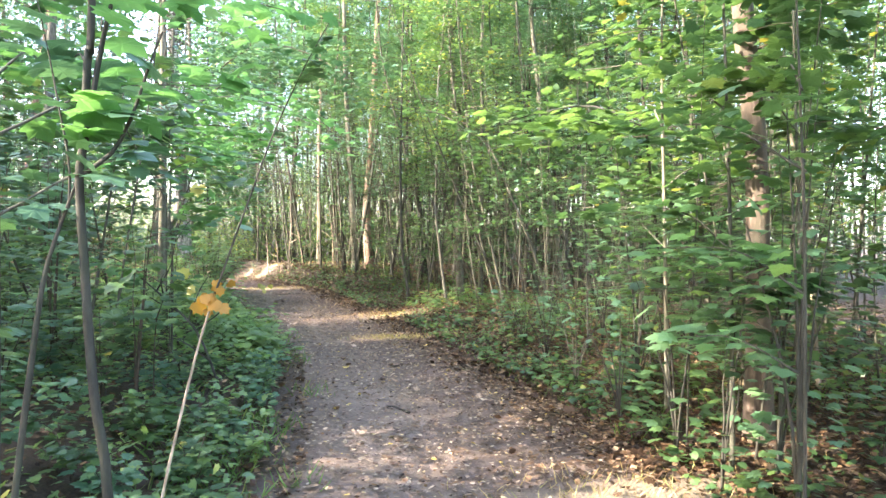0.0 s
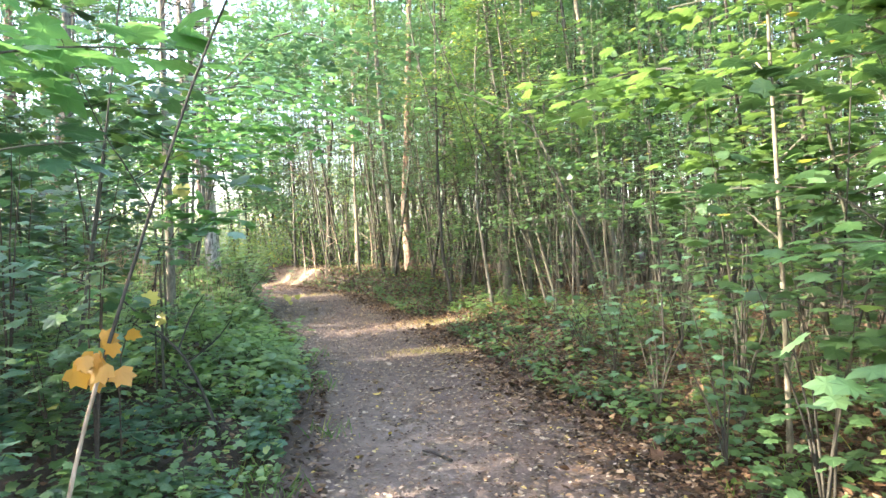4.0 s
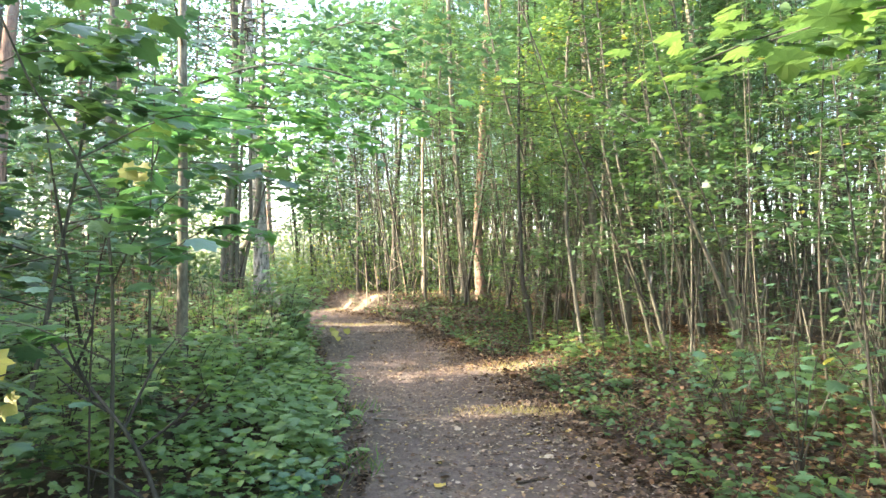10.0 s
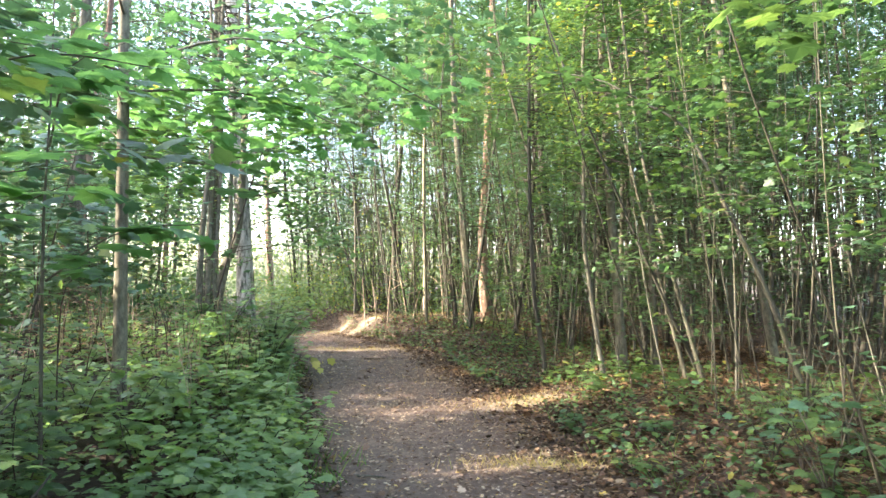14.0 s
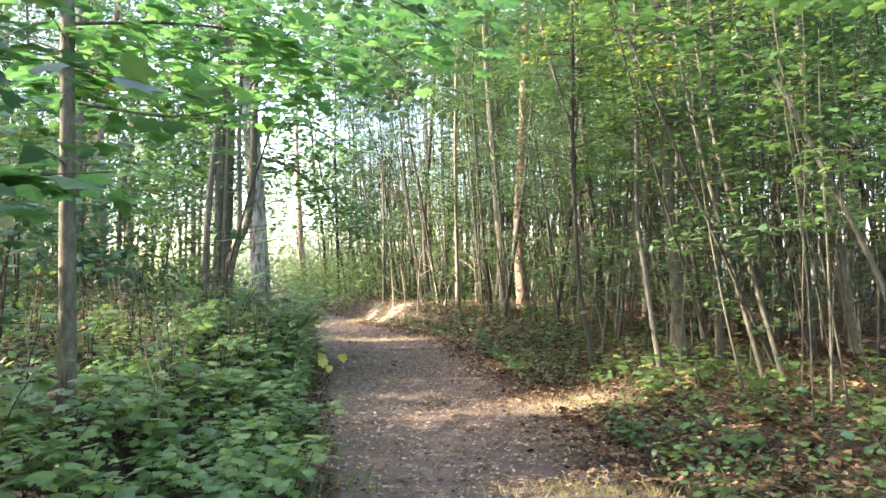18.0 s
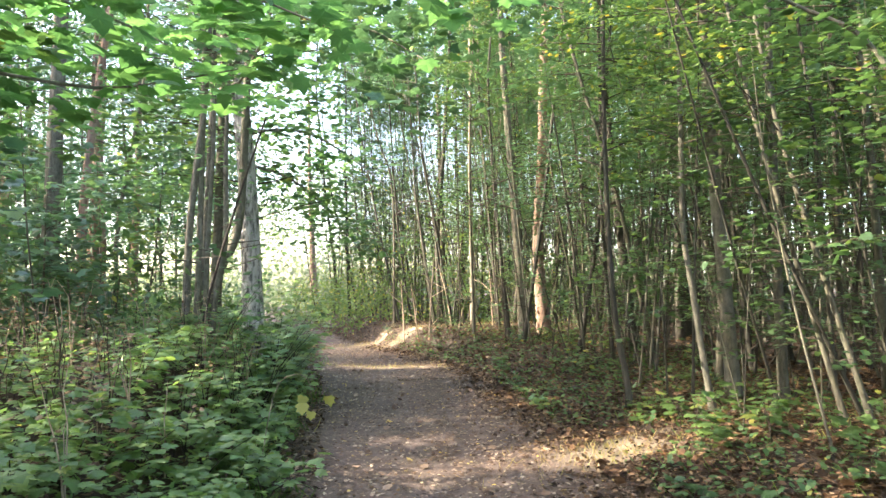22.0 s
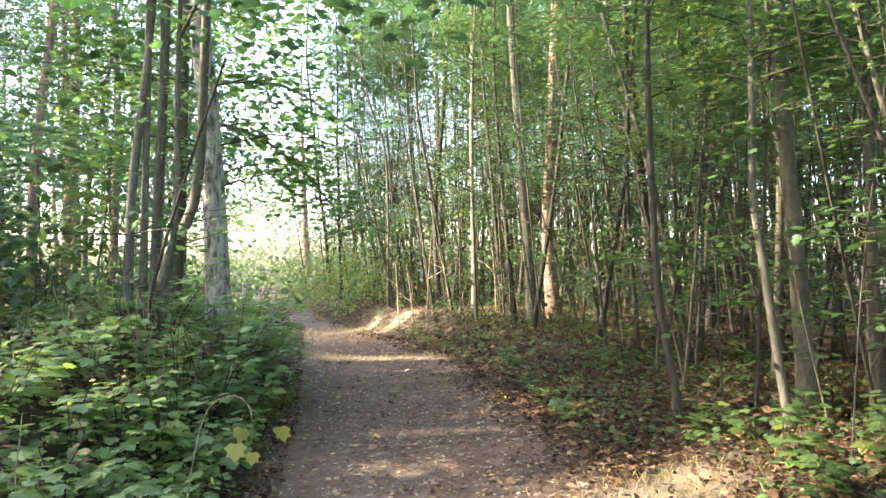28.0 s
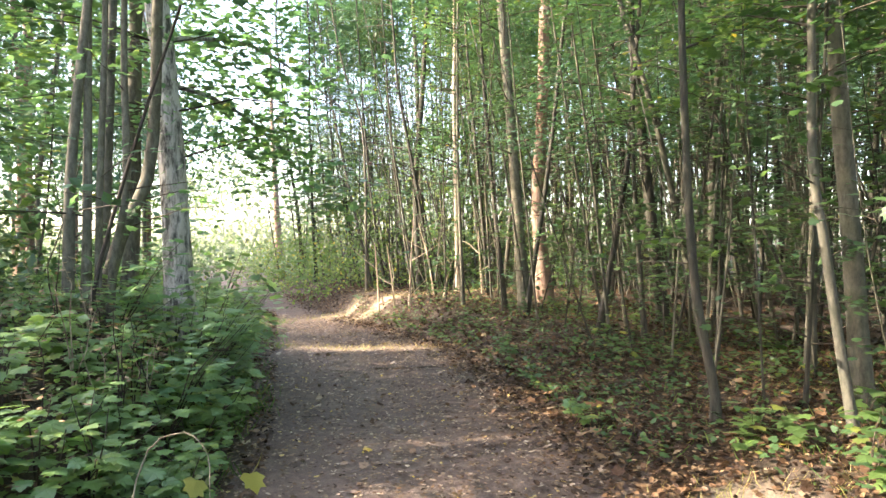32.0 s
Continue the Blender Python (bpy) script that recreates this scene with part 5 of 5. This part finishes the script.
def left_growth():
    rng = np.random.default_rng(55)
    made = 0
    for _ in range(1500):
        y = 2.2 + 19 * rng.random()
        d = rng.random() ** 1.3 * 4.5 + 0.12
        x = float(edges(y)[0]) - d
        if not stands(x, y, 0.24 + 0.04 * d):
            continue
        h = rng.uniform(0.15, 0.35) if d < 1.0 else rng.uniform(0.2, 0.45) if y > 10.5 else rng.uniform(0.3, 1.0)
        dry = 11.5 < y < 18 and d > 0.95 and rng.random() < 0.62
        # Further along the bank the leaf with painted-in skylight takes over.
        shrub("withered_plant" if dry else "maple_seedling", "brown withered herb on the bank" if dry else "low leafy maple seedling on the bank", x, y, h, int(rng.integers(2, 5)), int(30 + 60 * h) if dry else int(40 + 120 * h), 0.06 if dry else 0.072,
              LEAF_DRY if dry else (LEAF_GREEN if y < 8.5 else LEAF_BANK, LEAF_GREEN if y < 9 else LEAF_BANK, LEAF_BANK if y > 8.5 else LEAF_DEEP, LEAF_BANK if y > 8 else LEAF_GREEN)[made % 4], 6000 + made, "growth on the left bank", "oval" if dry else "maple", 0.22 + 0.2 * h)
        made += 1
        if made >= 260:
            break
    # Tiers of broad leaves that lean out over the path's edge.
    made = 0
    for _ in range(600):
        y = rng.uniform(8.6, 18)
        d = rng.uniform(0.05, 1.3) + (0.3 if y > 15.5 else 0)
        x = float(edges(y)[0]) - d
        if not stands(x, y, 0.22):
            continue
        h = rng.uniform(0.22, 0.45) + (0.12 if y > 13 else 0)
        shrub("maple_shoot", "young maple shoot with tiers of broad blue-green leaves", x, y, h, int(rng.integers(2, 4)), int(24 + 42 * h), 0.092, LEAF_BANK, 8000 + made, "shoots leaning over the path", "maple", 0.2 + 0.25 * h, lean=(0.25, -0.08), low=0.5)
        made += 1
        if made >= 75:
            break
    for n, (x, y, h, lv) in enumerate([(-3.65, 16.0, 1.2, 110), (-3.8, 16.5, 0.75, 90), (-4.1, 17.2, 1.4, 120), (-4.35, 17.9, 1.25, 110), (-4.6, 18.9, 1.1, 90), (-3.4, 15.2, 0.85, 70), (-4.9, 19.6, 1.1, 80), (-4.3, 16.0, 1.0, 70)]):
        TAKEN.append((x, y))
        shrub("maple_bush", "maple bush with tiered leaves before an old birch", x, y, h, 5, int(1.5 * lv), 0.1, (LEAF_BANK, LEAF_BLUE)[n % 2], 8200 + n, "bushes before the birch", "maple", 0.55, lean=(0.33, 0.0), low=0.4)
    # Taller saplings close to the path.
    for n, (x, y, h, lv) in enumerate([(-1.6, 6.2, 1.7, 60), (-2.6, 7.0, 2.6, 90), (-3.4, 8.6, 2.8, 90), (-1.9, 4.6, 2.2, 90), (-2.8, 5.4, 2.8, 100), (-4.9, 12.5, 2.2, 60),
                                        (-1.5, 3.6, 2.4, 80), (-5.2, 10.2, 3.0, 90), (-6.0, 14.0, 2.6, 80), (-4.4, 6.6, 3.2, 110)]):
        TAKEN.append((x, y))
        shrub("maple_sapling", "slender maple sapling with broad leaves beside the path", x, y, h, 3, int(1.4 * lv), 0.11, (LEAF_GREEN, LEAF_DEEP)[n % 2], 6500 + n, "saplings on the left bank", "maple", 0.35, low=0.35)


left_growth()


def dry_herbs():
    """Faded stalks standing among the seedlings of the bank."""
    rng = np.random.default_rng(58)
    for n in range(72):
        y = rng.uniform(10.4, 17.0)
        x = float(edges(y)[0]) - rng.uniform(0.5, 2.8)
        shrub("dry_herb", "faded brown herb stalk with shrivelled leaves on the bank", x, y, rng.uniform(0.45, 0.95), int(rng.integers(2, 4)), int(rng.integers(14, 36)), 0.05, LEAF_DRY, 8400 + n, "dry herbs on the bank", "oval", 0.15, BARK_DEAD if n % 3 == 0 else BARK_TWIG, low=0.45)


dry_herbs()


def right_growth():
    rng = np.random.default_rng(66)
    made = 0
    for _ in range(1500):
        y = rng.uniform(3.2, 27)
        d = rng.random() ** 0.9 * 4.2 + 0.25
        x = float(edges(y)[1]) + d
        keep = 1.0 if y < 10.5 else 0.4
        if abs(y - 15) < 0.9 and d < 0.9:
            continue
        if rng.random() > keep or not stands(x, y, 0.25 if y < 13 else 0.35):
            continue
        h = rng.uniform(0.12, 0.3) if d < 1.0 else rng.uniform(0.2, 0.5 if y > 12 else 0.85)
        shrub("maple_sprout", "small maple sprout in the leaf litter", x, y, h, int(rng.integers(1, 4)), int(12 + 50 * h), 0.078, (LEAF_GREEN, LEAF_LIGHT)[made % 2], 7000 + made, "growth right of the path", "maple", 0.12 + 0.2 * h)
        made += 1
        if made >= 200:
            break
    for n, (x, y, h, lv) in enumerate([(2.3, 5.6, 1.9, 80), (2.6, 4.6, 2.4, 90), (2.15, 7.9, 1.2, 50), (3.1, 8.8, 2.2, 80), (2.5, 10.2, 1.2, 50), (3.4, 6.6, 3.0, 110), (3.6, 11.6, 2.0, 80), (2.0, 11.2, 0.7, 36), (4.2, 9.6, 3.0, 110), (4.4, 13.4, 2.2, 80),
                                        (2.9, 12.8, 1.3, 50), (3.0, 3.8, 2.6, 90), (4.4, 5.0, 3.2, 110), (2.2, 6.6, 1.6, 70), (2.55, 7.2, 2.2, 80), (2.75, 5.1, 2.0, 90), (2.35, 5.0, 1.5, 70), (2.1, 9.2, 1.1, 50), (2.0, 10.2, 0.9, 40), (2.9, 9.6, 1.8, 70), (3.3, 10.6, 1.6, 60), (2.6, 11.4, 1.0, 40)]):
        TAKEN.append((x, y))
        shrub("maple_bush", "leafy maple bush at the edge of the path", x, y, h, 5, int(1.1 * lv), 0.09, (LEAF_GREEN, LEAF_DEEP)[n % 2], 7500 + n, "bushes right of the path", "maple", 0.6, BARK_DARK, low=0.06)


right_growth()


def patch_sprouts():
    """Bright sprouts round the sunlit soil."""
    rng = np.random.default_rng(67)
    for n, (x, y, h) in enumerate([(1.05, 14.9, 0.3), (1.25, 15.5, 0.35), (0.9, 15.9, 0.3), (1.5, 14.6, 0.3), (0.95, 14.3, 0.22), (1.7, 15.2, 0.45), (0.65, 16.1, 0.25), (1.9, 14.2, 0.35), (0.55, 15.95, 0.18), (1.45, 16.2, 0.4)]):
        shrub("maple_sprout", "bright yellow-green maple sprout by the sunlit soil", x, y, h, int(rng.integers(2, 4)), int(12 + 20 * h), 0.11, LEAF_LIGHT, 7900 + n, "sprouts by the sunlit soil", "maple", 0.2)


patch_sprouts()

# ---------------------------------------------------------------- fallen leaves and herbs


def strewn(name, label, leaf, n, place, size, shape, seed, lift=0.012, tilt=0.25):
    rng = np.random.default_rng(seed)
    x, y = place(rng, n)
    bare = np.zeros(len(x))
    for sx, sy, a, b, turn in SUNLIT_SAND:
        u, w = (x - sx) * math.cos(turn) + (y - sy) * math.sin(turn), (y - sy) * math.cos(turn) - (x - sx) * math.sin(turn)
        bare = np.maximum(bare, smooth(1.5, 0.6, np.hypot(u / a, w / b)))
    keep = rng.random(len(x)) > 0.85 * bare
    x, y = x[keep], y[keep]
    z = ground_height(x, y) + lift * rng.random(len(x)) + 0.008
    m = len(x)
    a = rng.uniform(0, 2 * np.pi, m)
    tip = np.stack([np.cos(a), np.sin(a), rng.normal(0, tilt * 0.6, m)], 1)
    up = np.array([0, 0, 1.0]) + rng.normal(0, tilt, (m, 3))
    flip = rng.random(m) < 0.4
    up[flip, 2] *= -1
    me = leaf_mesh(name, np.stack([x, y, z + 0.01], 1), tip, up, size * rng.uniform(0.45, 1.3, m), shape, gaps=False)
    return tagged(part(name, me, leaf), label, "leaves", kind="stuff")


def on_path(rng, n):
    y = -3 + 30 * rng.random(n)
    xl, xr = edges(y)
    u = np.where(rng.random(n) < smooth(7, 13, y), rng.random(n), np.clip(0.1 + 0.98 * rng.beta(1.1, 0.75, n), 0, 1))
    return xl - 0.1 + (xr - xl + 0.2) * u, y


def off_right(rng, n):
    y = -4 + 38 * rng.random(n)
    return edges(y)[1] - 0.1 + rng.normal(0, 0.28, n) + 12.5 * rng.random(n) ** 1.5, y


def off_left(rng, n):
    y = -4 + 32 * rng.random(n)
    return edges(y)[0] + 0.25 - 10 * rng.random(n) ** 1.5, y


strewn("fallen_leaves", "pale dry leaves scattered over the earth path", LEAF_FALLEN, 32000, on_path, 0.038, "oval", 81)
strewn("fallen_leaves", "brown leaf litter under the trees right of the path", LEAF_LITTER, 90000, off_right, 0.058, "oval", 82, 0.03, 0.4)
strewn("fallen_leaves", "dark broken leaf bits trodden into the earth path", LEAF_LITTER, 16000, lambda r, n: (lambda y: (edges(y)[0] + (edges(y)[1] - edges(y)[0] + 0.2) * r.beta(1.5, 0.8, n), y))(1 + 24 * r.random(n)), 0.036, "oval", 87, 0.006, 0.2)
strewn("fallen_leaves", "thick brown litter along the foot of the slope", LEAF_LITTER, 60000, lambda r, n: (lambda y: (edges(y)[1] + 0.1 + r.normal(0, 0.25, n) + 5.5 * r.random(n) ** 1.1, y))(3 + 17 * r.random(n)), 0.05, "oval", 86, 0.03, 0.35)
strewn("fallen_leaves", "brown leaf litter on the left bank", LEAF_LITTER, 30000, off_left, 0.06, "oval", 83, 0.03, 0.4)


strewn("fallen_leaves", "curled brown maple leaves on the litter right of the path", LEAF_LITTER, 7000, lambda r, n: (lambda y: (edges(y)[1] + 6 * r.random(n) ** 1.2, y))(3 + 22 * r.random(n)), 0.078, "maple", 84, 0.03, 0.45)
strewn("fallen_leaves", "brown maple leaves on the earth path", LEAF_FALLEN, 900, on_path, 0.06, "maple", 85, 0.01, 0.3)


def off_bare(x, y):
    keep = np.hypot((x - 0.2) / 0.55, (y - 14.95) / 0.75) > 1
    return x[keep], y[keep]


def grass(name, label, leaf, n, place, size, seed):
    rng = np.random.default_rng(seed)
    x, y = place(rng, n)
    if leaf is not GRASS_DRY:
        x, y = off_bare(x, y)
        n = len(x)
    a = rng.uniform(0, 2 * np.pi, n)
    tip = np.stack([np.cos(a) * 0.7, np.sin(a) * 0.7, rng.uniform(0.5, 1.4, n)], 1)
    me = leaf_mesh(name, np.stack([x, y, ground_height(x, y)], 1), tip, rng.normal(0, 1, (n, 3)), size * rng.uniform(0.5, 1.3, n), "blade", gaps=False)
    return tagged(part(name, me, leaf), label, "grass", kind="stuff")


def sunlit_sand_place(rng, n):
    k = rng.integers(0, len(SUNLIT_SAND), n)
    s = np.array(SUNLIT_SAND)[k]
    u, w = rng.normal(0, 0.75, n) * s[:, 2], rng.normal(0, 0.8, n) * s[:, 3]
    return s[:, 0] + u * np.cos(s[:, 4]) - w * np.sin(s[:, 4]), s[:, 1] + u * np.sin(s[:, 4]) + w * np.cos(s[:, 4])


grass("grass", "short dry yellowish grass on bare soil", GRASS_DRY, 3500, sunlit_sand_place, 0.09, 97)
def left_edge(rng, n):
    """Tufts here and there along the path's left side."""
    m = 150
    cy, cd = 3 + 24 * rng.random(m), rng.normal(0.15, 0.25, m)
    k = rng.integers(0, m, n)
    y = cy[k] + rng.normal(0, 0.12, n)
    return edges(y)[0] - cd[k] + rng.normal(0, 0.09, n), y


grass("grass", "green grass along the edge of the path", GRASS_GREEN, 4500, left_edge, 0.15, 98)
grass("grass", "thin grass in the litter right of the path", GRASS_GREEN, 2600, lambda r, n: (lambda y: (edges(y)[1] + 0.2 + 3.5 * r.random(n) ** 1.2, y))(6 + 12 * r.random(n) ** 1.6), 0.12, 99)


def herbs(name, label, leaf, n, place, size, shape, seed, height):
    rng = np.random.default_rng(seed)
    x, y = off_bare(*place(rng, n))
    n = len(x)
    z = ground_height(x, y) + rng.random(n) * height + 0.02
    a = rng.uniform(0, 2 * np.pi, n)
    me = leaf_mesh(name, np.stack([x, y, z], 1), np.stack([np.cos(a), np.sin(a), rng.normal(0.1, 0.3, n)], 1), np.array([0, 0, 1.0]) + rng.normal(0, 0.35, (n, 3)), size * rng.uniform(0.5, 1.3, n), shape, gaps=False)
    return tagged(part(name, me, leaf), label, "herbs", kind="stuff")


def bank_strip(y0, y1):
    return lambda r, n: (lambda y: (edges(y)[0] - 0.02 - 5.5 * r.random(n) ** 1.2 * (0.8 + 0.35 * waves(0 * y, y, 1.3, 31)), y))(y0 + (y1 - y0) * r.random(n))


herbs("ground_cover", "low shaded herbs beside the start of the path", LEAF_BANK, 8000, bank_strip(-5, 8.8), 0.055, "lobed", 91, 0.2)
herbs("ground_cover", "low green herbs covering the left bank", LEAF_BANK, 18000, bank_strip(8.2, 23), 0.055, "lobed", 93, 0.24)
herbs("ground_cover", "sparse green herbs in the litter right of the path", LEAF_GREEN, 17000, lambda r, n: (lambda y: (edges(y)[1] + 0.25 + 5 * r.random(n) ** 1.2 * (0.8 + 0.35 * waves(0 * y, y, 1.3, 32)), y))(-5 + 30 * r.random(n) ** 1.25), 0.05, "lobed", 92, 0.12)


def fallen_sticks():
    rng = np.random.default_rng(95)
    rows = [(-1.02, 11.05, 0.22, 0.1, BARK_YOUNG, "short dark stick lying on the path"), (0.35, 7.2, 0.3, 2.4, BARK_TWIG, "thin twig lying on the path"), (0.4, 9.4, 0.35, 0.6, BARK_TWIG, "thin twig lying on the path"), (0.9, 12.9, 0.6, 0.35, BARK_DEAD, "pale broken stick in the leaf litter"),
            (0.6, 14.1, 0.5, 0.3, BARK_TWIG, "dark twig in the leaf litter"), (-2.6, 19.6, 0.8, 0.1, BARK_TWIG, "thin twig lying across the path"), (1.5, 12.4, 0.7, 1.0, BARK_DEAD, "pale broken stick in the leaf litter"), (2.2, 9.6, 0.8, 0.5, BARK_TWIG, "dark fallen branch in the leaf litter")]
    for x, y, ln, a, mat, label in rows:
        z = ground_z(x, y)
        u = np.linspace(-0.5, 0.5, 7)
        px, py = x + u * ln * math.cos(a), y + u * ln * math.sin(a)
        line = np.stack([px - x, py - y, ground_height(px, py) - z + 0.014], 1) + rng.normal(0, 0.008, (7, 3)) * [[1, 1, 0.3]]
        v, q = tube_arrays(line, np.linspace(0.014, 0.007, 7) * (0.7 + ln * 0.5), 6, 0.08, rng)
        ob = part("fallen_stick", raw_mesh("fallen_stick", v, q, True), mat)
        ob.location = (x, y, z)
        tagged(ob, label, "stick", "fallen sticks")


fallen_sticks()


def stump():
    """The dark hollow stump at the old birch's foot."""
    rng = np.random.default_rng(96)
    x, y = -4.25, 17.5
    z = ground_z(x, y)
    root = empty("tree_stump", x, y, z, "dark rotten stump half hidden in leaves at a birch's foot", "stump")
    n = 14
    line = np.array([(0, 0, -0.1), (0, 0, 0.1), (0.02, 0, 0.3), (0.03, 0.01, 0.46)])
    v, q = tube_arrays(line, [0.3, 0.25, 0.21, 0.18], n, 0.09, rng)
    part("wood", raw_mesh("wood", v, q, True), BARK_DARK, root)
    top = [(0.18 * math.cos(t) * 0.95 + 0.03, 0.18 * math.sin(t) * 0.95, 0.45 + rng.uniform(-0.05, 0.05)) for t in np.linspace(0, 2 * np.pi, n, endpoint=False)]
    verts = np.array([(0.03, 0, 0.32)] + top)
    part("hollow", raw_mesh("hollow", verts, np.array([(0, 1 + i, 1 + (i + 1) % n) for i in range(n)])), BARK_DARK, root)


stump()
